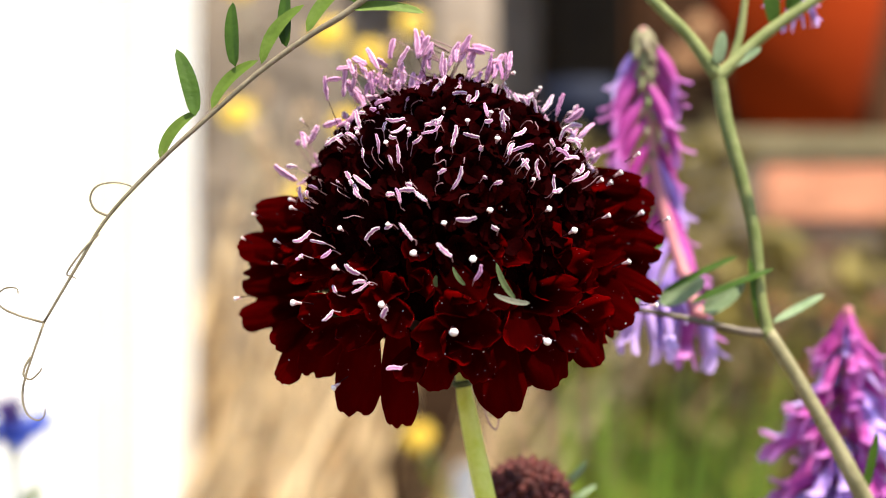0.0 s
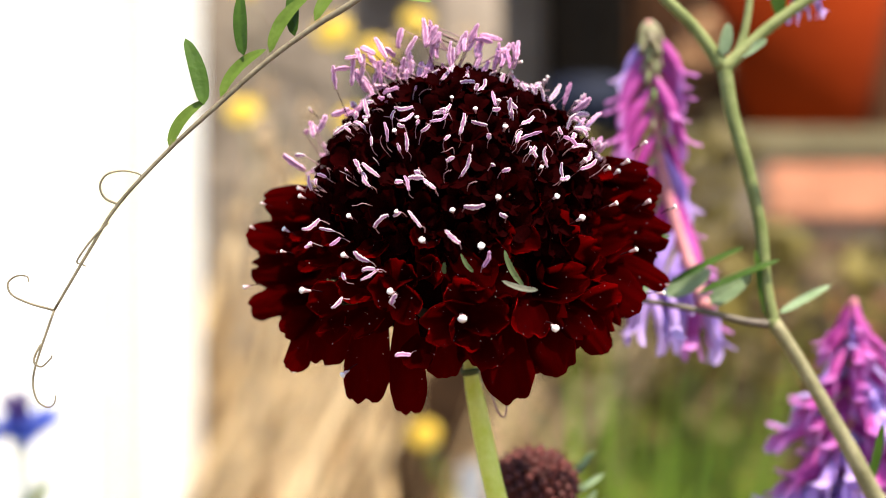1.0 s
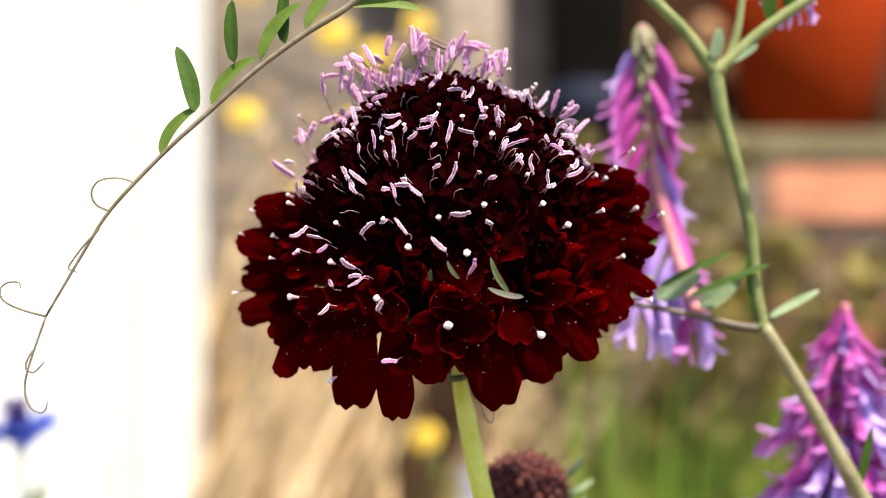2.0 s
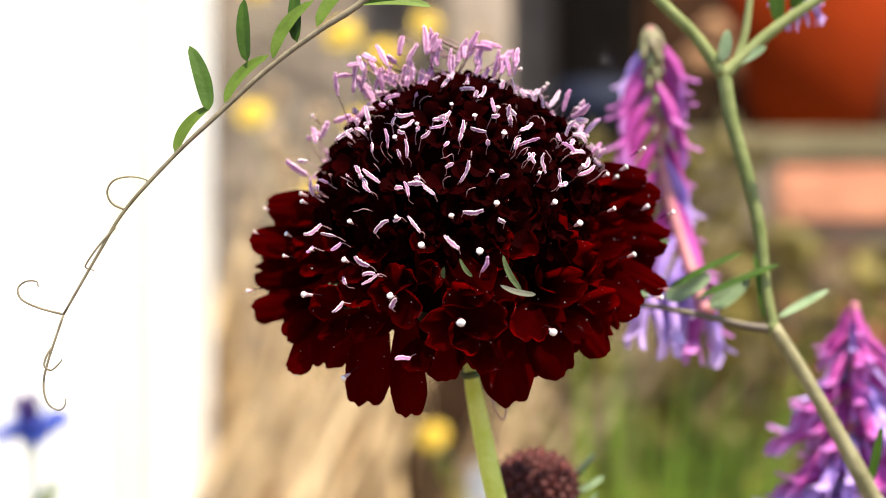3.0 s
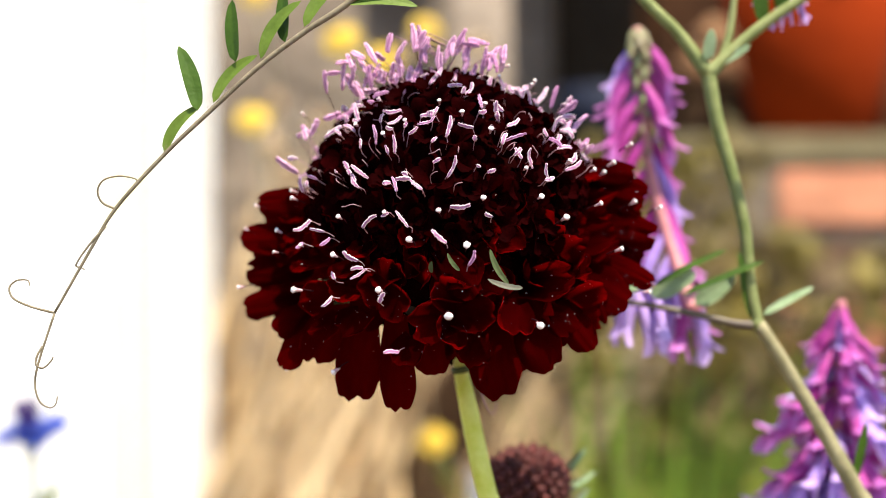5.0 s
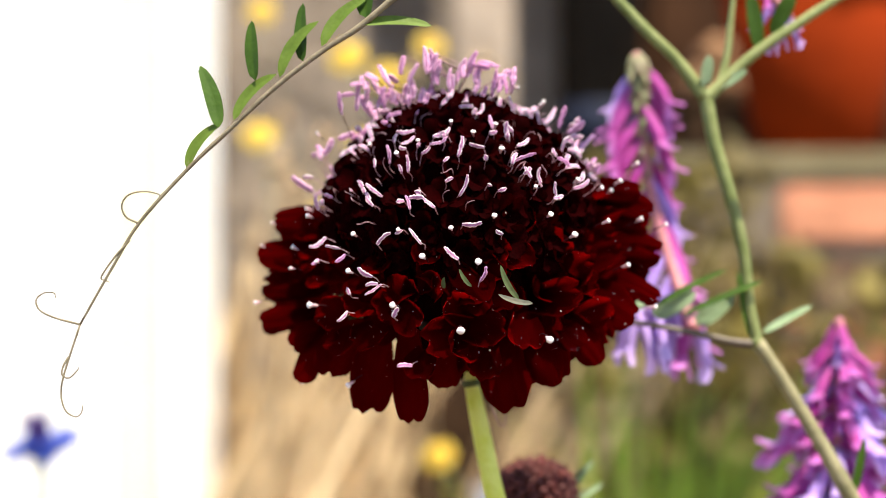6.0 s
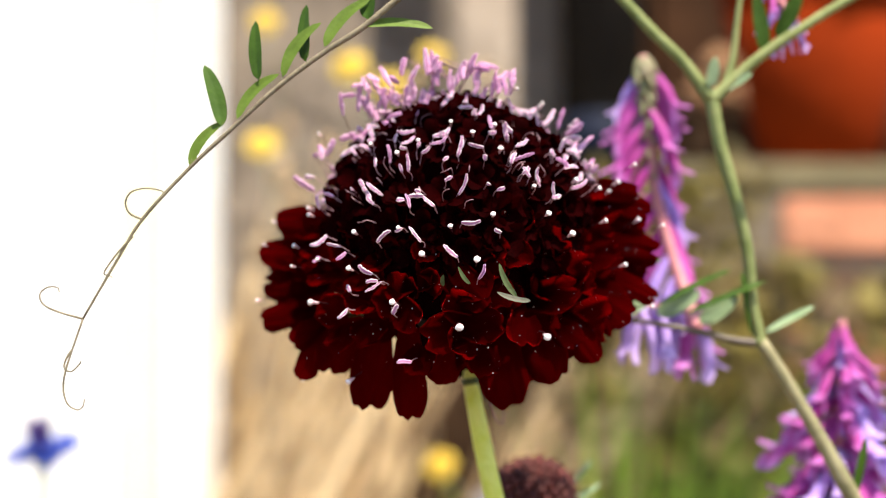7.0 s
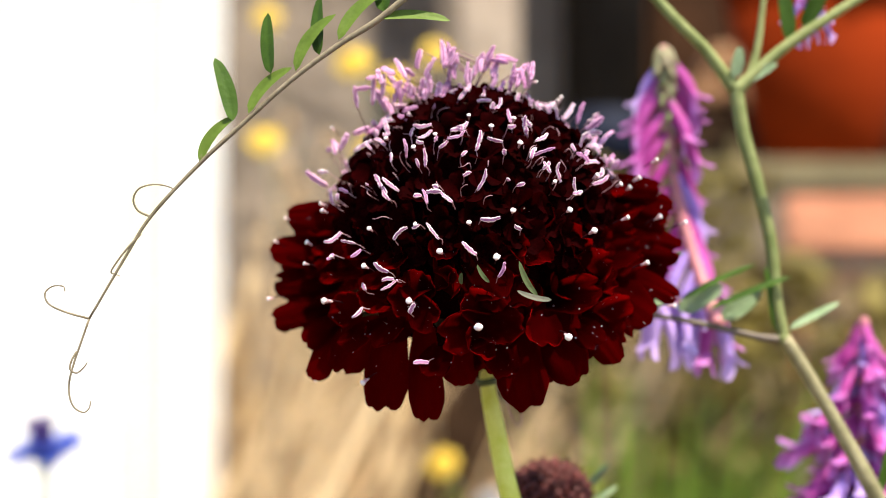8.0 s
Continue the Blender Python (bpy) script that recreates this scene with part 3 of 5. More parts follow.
# ---------------------------------------------------------------- the dark scabious
OUTER_PETALS = (  # root x, y, z, tip x, y, z, width, in mm
    (-14.8, 1.3, 456.3, -21.3, -1.9, 456.5, 4.4), (-16.8, 2, 451.6, -24.2, -0.9, 451.9, 4.5), (-16.8, 2, 447.9, -23.3, -0.9, 448.0, 4.7), (-16.8, 0.3, 444.1, -23.2, -2.9, 444.0, 4.0),
    (-14.9, -4.8, 442.3, -19.1, -8, 440.8, 3.7), (-14.4, -5.8, 441.6, -18.7, -9, 436.9, 3.6), (-12.2, -7.8, 442.1, -14.2, -11, 437.4, 5.5), (-8.5, -9.8, 440.2, -9.4, -13, 433.2, 5.8),
    (-4.3, -11.8, 439.4, -4.4, -15, 431.6, 4.4), (0.1, -12.8, 440.4, 0.3, -16, 436.0, 4.8), (3.6, -12.3, 440.4, 3.3, -15.5, 437.2, 3.8), (6.8, -12.8, 439.8, 7.4, -16, 433.3, 6.3),
    (11.1, -11.8, 442.3, 14.1, -15, 437.1, 5.8), (14.3, -8.8, 444.1, 19.1, -12, 439.2, 4.1),
)
OUTER_PETALS += (
    (17.6, -5.8, 446.0, 20.7, -9, 442.0, 4.4), (17.7, -4.8, 447.0, 23.6, -8, 444.1, 5.8), (20.8, -1.8, 449.0, 27.1, -5, 446.7, 3.1), (21.4, 2, 451.8, 26.1, -1.2, 449.5, 4.3),
    (20.6, -0.8, 453.2, 26.9, -4, 453.5, 4.8), (20.8, 0.4, 458.2, 26.5, -2.8, 457.8, 4.4), (19.4, 0.1, 459.9, 24.3, -3.1, 460.2, 3.7), (17.4, 1.1, 460.0, 22.3, -2.1, 461.2, 2.6),
    (14.0, -11.4, 442.3, 16.2, -14.6, 440.9, 3.8),
)
FRONT_PETALS = (  # root x, y, z, tip x, y, z, width, in mm
    (5.1, -15.1, 452.9, 10.1, -17.7, 449.8, 3.8), (10.8, -11.3, 449.4, 14.3, -13.9, 454.0, 5.9), (13.2, -9.5, 448.1, 17.9, -12.1, 451.0, 4.0), (10.1, -12.2, 445.6, 16.7, -14.8, 446.1, 4.0),
    (19.1, -1.7, 448.0, 23.0, -4.3, 450.6, 3.4), (15.3, 1.6, 456.8, 21.4, -1.0, 456.9, 3.6), (9.6, -9.8, 456.0, 14.7, -12.4, 456.6, 3.1), (16.4, -1.6, 452.8, 21.7, -4.2, 453.6, 3.5),
    (3.2, -16.7, 442.5, -2.6, -19.3, 442.0, 4.5), (2.6, -16.7, 442.6, 7.4, -19.3, 442.4, 4.0), (2.7, -17.1, 443.2, 1.0, -19.7, 447.1, 3.8), (2.3, -16.3, 441.3, 1.0, -18.9, 439.5, 4.0),
    (-5.0, -14.8, 445.2, -8.3, -17.4, 445.0, 3.8), (-5.2, -16.9, 445.4, -2.6, -19.5, 442.4, 3.5),
)
FRONT_PETALS += (
    (-5.3, -16.0, 445.7, -3.8, -18.6, 448.6, 3.7), (-8.6, -13.1, 448.5, -10.9, -15.7, 446.2, 2.8), (1.0, -17.1, 450.1, 5.4, -19.7, 445.1, 3.2), (-12.1, -9.4, 444.8, -15.4, -12.0, 444.6, 4.0),
    (-12.6, -6.9, 448.1, -16.7, -9.5, 448.0, 3.5), (-10.4, -10.3, 442.6, -12.6, -12.9, 439.0, 4.2), (-7.6, -12.8, 442.4, -10.2, -15.4, 440.5, 3.8), (-1.5, -14.0, 439.9, -3.1, -16.6, 436.6, 3.9),
    (5.1, -14.6, 440.2, 4.2, -17.2, 436.7, 3.9), (9.2, -15.2, 443.8, 9.3, -17.8, 439.8, 4.5), (-0.9, -16.0, 452.6, -2.6, -18.6, 449.7, 3.0), (-6.3, -13.6, 450.7, -9.0, -16.2, 449.3, 3.0),
    (-10.5, -9.0, 451.4, -14.0, -11.6, 450.8, 3.0), (-9.2, -9.2, 454.0, -12.5, -11.8, 453.6, 2.7),
)
FRONT_PETALS += (
    (6.0, -16.8, 448.2, 7.4, -19.4, 444.6, 3.4), (-1.5, -16.5, 446.3, -0.6, -19.1, 449.1, 3.1), (-15.9, 2, 453.6, -19.5, -0.2, 453.9, 3.5), (4.2, -15.1, 450.7, 7.5, -17.7, 452.5, 2.8),
    (-15.9, 2, 449.4, -19.9, -0.1, 449.7, 3.8), (14.1, -9.9, 447.4, 18.7, -12.5, 448.1, 3.5), (15.6, -8.2, 443.4, 20.6, -10.8, 444.9, 3.6), (-8.3, -12.6, 444.9, -12.0, -15.2, 444.4, 4.0),
    (15.2, 0.7, 457.5, 21.3, -1.9, 459.5, 4.2), (16.4, 1.5, 454.0, 24.1, -1.1, 455.8, 4.9), (11.6, -4.9, 457.2, 17.2, -7.5, 459.4, 3.5), (6.8, -12.4, 453.6, 11.2, -15.0, 456.3, 3.4),
    (14.9, -2.7, 450.4, 22.2, -5.3, 451.8, 4.5), (5.5, -13.2, 455.8, 9.2, -15.8, 457.0, 2.9),
)
GAP_BRACTS = (  # root x, y, z, tip x, y, z, width, in mm
    (10.2, -20.4, 445.6, 6.3, -21.0, 446.6, 0.7), (8.7, -19.5, 446.0, 6.6, -20.1, 449.9, 0.7), (0.2, -20.2, 447.3, 0.2, -20.8, 448.6, 0.5), (3.3, -20.1, 447.5, 1.9, -20.7, 449.5, 0.5),
)
CROWN_STAMENS = (  # degrees round the head, height on it, distance off it, tilt in degrees, length; in mm
    (-179, 41.4, 2.7, 95, 3.0), (-179, 41.0, 1.9, 62, 2.4), (178, 41.5, 0.0, -62, 2.7), (-95, 38.9, 0, 92, 2.7),
    (1, 39.8, 0.5, 68, 3.0), (0, 40.6, 1.8, 66, 3.0), (-2, 40.6, 4.0, -14, 2.3), (-2, 39.6, 2.7, 75, 2.7),
    (-2, 38.2, 4.6, 80, 3.1), (-3, 38.5, 5.7, 70, 2.7), (-3, 38.4, 6.6, 92, 2.7), (-4, 39.0, 7.1, 84, 2.0),
    (0, 36.4, 2.0, 66, 3.1), (-2, 36.4, 3.0, 62, 2.6), (2, 36.6, 0.9, 45, 1.2), (179, 39.6, 1.8, 80, 2.7),
    (-178, 37.1, 2.4, 70, 2.4), (-177, 39.8, 7.9, -62, 2.6), (-176, 39.6, 9.5, -25, 1.6),
)
CROWN_STAMENS += (
    (-177, 38.2, 8.9, -60, 2.4), (-177, 37.0, 8.5, 70, 2.7), (-177, 37.4, 7.5, 68, 2.4), (-178, 40.9, 5.6, 80, 2.1),
    (-178, 39.9, 4.3, 60, 2.2), (-179, 37.9, 4.5, 95, 2.4), (-178, 37.4, 5.4, 80, 2.0), (-176, 38.9, 11.5, 5, 1.3),
    (-176, 37.3, 11.4, 85, 3.0), (-176, 37.7, 10.3, 80, 2.6), (-175, 37.6, 12.6, 10, 1.6), (-175, 36.6, 13.6, -85, 2.4),
    (166, 35.2, 9.0, -55, 2.4), (169, 34.3, 5.1, -65, 3.2), (-177, 36.8, 6.6, 80, 1.4), (-180, 36.5, 1.0, 75, 2.0),
    (-176, 39.0, 10.6, -70, 1.7),
)
SIDE_STAMENS = (  # degrees round the head, height on it, distance off it, tilt in degrees, length; in mm
    (164, 34.6, 5.2, 5, 2.1), (164, 35.0, 3.1, -68, 2.7), (-161, 33.4, 0, 18, 1.9), (-135, 34.4, 0, 52, 2.4),
    (174, 31.2, 0.2, 42, 3.0), (-157, 31.8, 0, -75, 2.3), (-152, 32.7, 0, -25, 1.2), (-124, 32.3, 0, 0, 2.2),
    (-118, 31.5, 0, 30, 1.9), (-98, 32.2, 0, 26, 2.3), (-99, 31.5, 0, 22, 2.2), (-159, 29.7, 0, 35, 2.5),
    (-146, 30.3, 0, -30, 1.6), (-125, 30.0, 0, -82, 2.2), (-112, 29.3, 0, 95, 2.1), (175, 31.9, 3.6, 20, 2.3),
    (175, 30.5, 4.2, 65, 2.5), (175, 30.3, 4.9, -45, 1.7), (-105, 30.5, 0, 40, 1.3),
)
SIDE_STAMENS += (
    (179, 29.0, 0.3, 5, 1.1), (180, 26.2, 3.5, -35, 3.2), (-149, 25.4, 0, -20, 1.2), (-132, 27.1, 0, -60, 1.0),
    (-124, 26.6, 0, -38, 2.4), (-124, 25.6, 0, -55, 1.4), (-108, 25.6, 0, -72, 1.7), (-100, 25.6, 0, -40, 1.7),
    (-105, 26.1, 0, 0, 1.7), (-156, 24.4, 0, -80, 1.8), (-144, 20.5, 0, 30, 2.3), (-135, 20.4, 0, -12, 1.8),
    (-130, 19.4, 0, 35, 1.5), (-115, 21.9, 0, 40, 2.1), (-104, 22.3, 0, -52, 2.3), (-104, 35.3, 0, 50, 2.4),
    (-77, 34.3, 0, 5, 2.2), (-63, 33.9, 0, 60, 2.1), (15, 35.5, 3.9, -40, 1.8),
)
SIDE_STAMENS += (
    (12, 34.3, 1.4, 25, 2.9), (-3, 33.7, 0, -70, 2.4), (-14, 34.2, 0, 70, 1.3), (11, 34.0, 3.0, -20, 1.8),
    (11, 33.2, 4.8, 58, 2.6), (10, 33.0, 5.9, 72, 2.8), (4, 31.8, 5.0, 36, 2.6), (5, 29.7, 3.6, 46, 3.2),
    (5, 29.3, 1.4, 54, 2.3), (-19, 29.5, 0, 60, 2.3), (-13, 28.7, 0, -3, 1.9), (1, 26.9, 0.6, 76, 2.2),
    (1, 26.6, 1.9, 50, 1.5), (-31, 27.4, 0, 4, 1.8), (-53, 27.2, 0, -84, 2.3), (-49, 25.7, 0, -84, 2.0),
    (-33, 25.7, 0, 32, 2.3), (-9, 32.2, 0, -78, 2.4), (6, 32.0, 0.6, -66, 1.9),
)
SIDE_STAMENS += (
    (-4, 32.7, 0, -65, 1.5), (-55, 31.8, 0, -85, 2.4), (-61, 32.8, 0, -76, 1.7), (-78, 30.8, 0, -15, 1.8),
    (-87, 30.8, 0, 78, 2.5), (-51, 30.6, 0, 32, 1.7), (-57, 29.3, 0, 18, 3.0), (-58, 27.9, 0, -60, 1.5),
    (-87, 27.2, 0, 68, 2.6), (-72, 26.5, 0, 20, 1.0), (-35, 28.2, 0, -36, 1.8), (0, 27.3, 1.8, 55, 1.8),
)
LOW_STAMENS = (  # degrees round the head, height on it, distance off it, tilt in degrees, length; in mm
    (-85, 23.5, 0, 5, 2.2), (-92, 20.5, 0, -42, 2.1), (-117, 16.9, 0, 32, 2.3), (-116, 17.2, 0, 10, 1.4),
    (-127, 13.6, 0, 45, 1.7), (-83, 18.2, 0, 68, 1.8), (-107, 8.6, 0, 0, 1.7), (-109, 14.6, 0, 62, 1.3),
    (-76, 22.4, 0, -30, 0.9), (-126, 16.4, 0, -70, 0.9), (-141, 18.5, 0, 40, 1.0), (-119, 18.3, 0, -35, 1.9),
)
STIGMAS = (  # degrees round the head, height on it, distance off it in mm, size
    (174, 29.9, 1.5, 0.7), (174, 31.6, 2.4, 0.7), (-143, 30.7, 0, 0.75), (-111, 31.4, 0, 0.7),
    (-120, 30.1, 0, 0.75), (-92, 33.0, 0, 0.7), (-78, 32.0, 0, 0.75), (-60, 32.5, 0, 0.75),
    (-66, 30.2, 0, 0.9), (172, 32.3, 8.2, 0.6), (-179, 23.1, 1.3, 0.75), (-159, 22.7, 0, 0.8),
    (-127, 22.1, 0, 0.8), (-178, 18.6, 4.9, 0.6), (-160, 18.9, 0, 0.8), (-125, 18.2, 0, 0.95),
    (-142, 13.9, 0, 1.1), (-168, 12.4, 3.5, 0.8), (-157, 3.0, 2.1, 0.8), (-131, 4.8, 0, 1.0),
    (-110, 22.9, 0, 0.75), (-92, 23.1, 0, 0.75), (-101, 20.2, 0, 1.0), (-77, 24.1, 0, 0.9),
)
STIGMAS += (
    (-84, 19.5, 0, 1.05), (-110, 15.4, 0, 1.1), (-90, 12.9, 0, 1.2), (-64, 10.8, 0, 1.2),
    (-49, 20.9, 0, 1.1), (-56, 23.5, 0, 0.9), (-28, 21.1, 0, 0.9), (-3, 20.2, 3.7, 0.9),
    (-3, 25.2, 3.8, 0.9), (-21, 15.8, 0, 0.9), (-12, 9.8, 2.2, 0.9), (-18, 24.5, 0, 0.8),
    (-2, 23.2, 0.2, 0.8), (-34, 26.1, 0, 0.8), (-58, 26.3, 0, 0.7), (-4, 19.5, 6.4, 0.8),
    (-2, 27.3, 7.6, 0.8), (-3, 37.6, 7.6, 0.7), (-3, 36.2, 6.5, 0.7), (15, 35.8, 5.0, 0.7),
    (14, 34.7, 7.3, 0.7), (14, 35.1, 8.9, 0.7), (11, 33.7, 4.2, 0.7), (-177, 21.6, 5.0, 0.6),
)
STIGMAS += (
    (-140, 18.5, 0, 0.6), (-154, 17.0, 0, 0.6),
)

HEAD = Vector((0.0020, 0.0, 0.4502))


def along(pts, h):
    """The value at h of a line through (h, value) pairs."""
    if h <= pts[0][0]:
        return pts[0][1]
    for (a, ra), (b, rb) in zip(pts, pts[1:]):
        if h <= b:
            return ra + (rb - ra) * (h - a) / (b - a)
    return pts[-1][1]


def body_radius(h):
    """Radius of the flower head's core at a height above its base, in mm."""
    return along(((0, 2.0), (4, 8.0), (9, 13.5), (15, 15.2), (21, 15.8), (25.5, 15.2), (29.3, 12.6), (32.3, 9.1), (34.3, 5.6), (35.4, 3.0), (35.9, 0.2)), h)


def head_radius(h):
    """Radius of the whole head over its petals and florets at a height above its base, in mm."""
    return along(((-6, 7.0), (-3, 12.0), (0, 16.5), (3, 19.5), (8, 22.0), (13, 22.5), (17, 21.2), (21, 19.0), (25.5, 16.6), (29.3, 13.6), (32.3, 9.6), (34.3, 5.2), (36.0, 0.3)), h)


def anther(bm, line, wide, thick, r, mat_index=1):
    """A crumpled anther along a line: two pale lobes side by side with a darker groove between them."""
    n = len(line)
    rings = []
    flat = None
    crease = r.uniform(0.45, 0.62)
    line = [p + Vector((r.uniform(-1, 1), r.uniform(-1, 1), r.uniform(-1, 1))) * 0.000032 for p in line]
    for i, p in enumerate(line):
        way = (line[min(i + 1, n - 1)] - line[max(i - 1, 0)]).normalized()
        if flat is None:
            flat = way.cross(Vector((r.uniform(-0.4, 0.4), -1, r.uniform(-0.4, 0.4)))).normalized()
        flat = (flat - way * flat.dot(way)).normalized()
        deep = way.cross(flat)
        u = i / (n - 1)
        k = (math.sin(math.pi * (0.08 + 0.84 * u)) ** 0.5) * r.uniform(0.72, 1.15)
        ring = []
        for j in range(12):
            a = 2 * math.pi * j / 12
            q = math.cos(a)
            t = math.sin(a) * (1 - crease * (1 - abs(q)) ** 2 * 1.6)
            ring.append(bm.verts.new(p + flat * wide * k * q * r.uniform(0.86, 1.12) + deep * thick * k * t))
        rings.append(ring)
    for a, b in zip(rings, rings[1:]):
        for j in range(12):
            bm.faces.new((a[j], a[(j + 1) % 12], b[(j + 1) % 12], b[j])).material_index = mat_index + (j in (2, 3, 8, 9))
    bm.faces.new(rings[0][::-1]).material_index = mat_index
    bm.faces.new(rings[-1]).material_index = mat_index


def build_scabious():
    t = thing("scabious_flower", (0.036, 0.012, 0.0), "dark crimson scabious pincushion flower with lilac anthers", "flower")
    base = Vector(t.location)
    tilt = Matrix.Translation(HEAD - base) @ Matrix.Rotation(radians(14), 4, "X") @ Matrix.Rotation(radians(-2), 4, "Y") @ Matrix.Translation((0, 0, -0.0150))
    spin = tilt.to_3x3()

    def on_head(a, h, lift):
        """A place on the head and the way out from it there."""
        rad = head_radius(h) + lift
        slope = math.atan2(head_radius(h - 0.7) - head_radius(h + 0.7), 1.4)
        out = spin @ Vector((math.cos(a) * math.cos(slope), math.sin(a) * math.cos(slope), math.sin(slope)))
        return tilt @ (Vector((rad * math.cos(a), rad * math.sin(a), h)) * MM), out.normalized()

    bm = bmesh.new()
    tube(bm, smooth_line(mm([(36, 12, 0), (33, 9, 150), (25, 5, 300), (11.6, 1.0, 400), (6.7, 0, 419.1), (5.4, 0, 424.8), (4.35, 0, 430.0), (3.5, 0, 434.5), (3.6, 0, 437.5)], base)), [0.0019, 0.0017, 0.0015, 0.00132, 0.00128, 0.00126, 0.00118, 0.00094, 0.00110], 16)
    part("stem", bm, M_STEM, t)
    bm = bmesh.new()
    lathe(bm, [(r, z) for r, z in ((0.0, -0.0005), (0.00105, -0.0005), (0.00128, -0.0001), (0.00122, 0.0003), (0.0, 0.0004))], 16)
    put("collar", finish(bm, "collar", M_BRACT), Matrix.Translation(Vector((0.0034, 0, 0.4349)) - base) @ Matrix.Rotation(radians(-10), 4, "Y"), t, "thin dark green collar round the stem")
    bm = bmesh.new()
    lathe(bm, [(body_radius(h) * 0.9 * MM, h * MM) for h in range(0, 36)], 32)
    put("receptacle", finish(bm, "receptacle", M_BODY), tilt, t)

    # ray florets: a short tube with five petals of its own, the one away from the crown longest
    r = random.Random(11)
    axis_up = (spin @ Vector((0, 0, 1))).normalized()
    core = tilt @ Vector((0, 0, 0.0135))

    def shapes(le, wi, n, seed, lo, hi, m=M_PETAL):
        return [petal_mesh("petal", le * MM * r.uniform(0.9, 1.12), wi * MM * r.uniform(0.88, 1.12), r.uniform(lo, hi), r.uniform(-0.10, 0.22), r.choice((2, 2, 3)), seed + k, m, 12, 17, 0.46, r.choice((0, 0.05, 0.10)), 1.4, r.uniform(0.0, 0.16)) for k in range(n)]

    long_ones = shapes(7.6, 6.8, 9, 50, -0.02, 0.24)
    side_ones = shapes(6.0, 6.0, 8, 70, -0.08, 0.25)
    short_ones = shapes(4.4, 4.6, 6, 90, -0.15, 0.15)
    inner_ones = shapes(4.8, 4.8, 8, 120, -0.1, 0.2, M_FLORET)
    bm = bmesh.new()
    tube(bm, smooth_line([Vector((0, 0, z)) for z in (-0.007, -0.003, 0)], 3), [0.0007, 0.0009, 0.0016], 9, cap=False)
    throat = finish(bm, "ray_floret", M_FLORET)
    pistils = []
    for k in range(5):
        bm = bmesh.new()
        tube(bm, smooth_line([Vector(p) * MM for p in ((0, 0, -2.6), (r.uniform(-0.2, 0.2), 0.1, -1.4), (0, 0, 0))], 4), [0.00009, 0.00009], 5, 0)
        wide = r.uniform(0.00034, 0.00040)
        tube(bm, smooth_line([Vector((0, 0, z)) for z in (-0.0011, -0.0006, -0.00012, 0)], 2), [0.00013, 0.00018, wide * 0.8, wide], 9, 1)
        ball(bm, Vector((0, 0, 0.00002)), wide * 1.03, 2, (1, r.uniform(0.75, 1.05), 0.45), 2)
        for v in bm.verts:
            if v.co.z > -0.00022:
                v.co += Vector((0.00008, 0.00006, 0.00005)) * noise.noise(v.co * 4200 + Vector((k * 3.1, 0, 0)))
        pistils.append(finish(bm, "pistil", [M_STYLE, M_PEG, M_STIGMA]))

    def ray_floret(tip, size, low, inner):
        """A floret that opens at tip; low: 0 near the crown, 1 at the lowest row."""
        way = (tip - core).normalized()
        way = (way - axis_up * 0.10 * low).normalized()
        up = (axis_up - way * axis_up.dot(way)).normalized()
        turn = Matrix((up.cross(way), up, way)).transposed().to_4x4()
        m = Matrix.Translation(tip - way * r.uniform(2.2, 3.2) * MM) @ turn
        f = put("ray_floret", throat, m, t)
        for ang, pool, open_to in ((-90, long_ones, 52), (-28, side_ones, 52), (-152, side_ones, 52), (40, short_ones, 40), (140, short_ones, 40)):
            a = radians(ang + r.uniform(-11, 11))
            o = radians(open_to + 18 * low * (ang == -90) + r.uniform(-10, 14))
            q = Vector((math.cos(a) * math.sin(o), math.sin(a) * math.sin(o), math.cos(o)))
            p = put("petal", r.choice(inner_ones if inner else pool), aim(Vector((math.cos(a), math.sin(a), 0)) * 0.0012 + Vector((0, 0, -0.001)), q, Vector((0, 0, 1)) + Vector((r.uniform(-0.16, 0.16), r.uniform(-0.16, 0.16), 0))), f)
            p.scale = (size, size, size)

    taken, blades_at = [], []
    for k, (rx, ry, rz, tx, ty, tz, w) in enumerate(OUTER_PETALS + FRONT_PETALS):
        root, tip = Vector((rx, ry, rz)) * MM - base, Vector((tx, ty, tz)) * MM - base
        way = tip - root
        outer = k < len(OUTER_PETALS)
        face = (tip - core).normalized() * 0.25 + Vector((0, -1, 0.25))
        if outer:
            root = tip - way * r.uniform(1.25, 1.4)
            way = tip - root
        else:
            face = (tip - core).normalized() + Vector((r.uniform(-0.3, 0.3), -0.3, r.uniform(0.0, 0.5)))
        notch = (0.04, 0.0, 0.14, 0.05)[k % 4] if outer else r.choice((0.0, 0.06, 0.12))
        me = petal_mesh("petal", way.length * (0.98 if outer else 1.01), w * MM * (0.98 if outer else 1.15), r.uniform(0.10, 0.32) if outer else r.uniform(-0.05, 0.2), r.uniform(-0.16, 0.02) if outer else r.uniform(-0.05, 0.30), 2 if w > 6 else r.choice((2, 3)), 200 + k, M_PETAL, 16, 29, 0.60, notch, 0.7 if outer else 1.1, r.uniform(-0.05, 0.06) if outer else r.uniform(0.06, 0.24))
        m = aim(root, way, face)
        put("petal", me, m, t)
        blades_at.append((m, me))
        taken.append(tip)
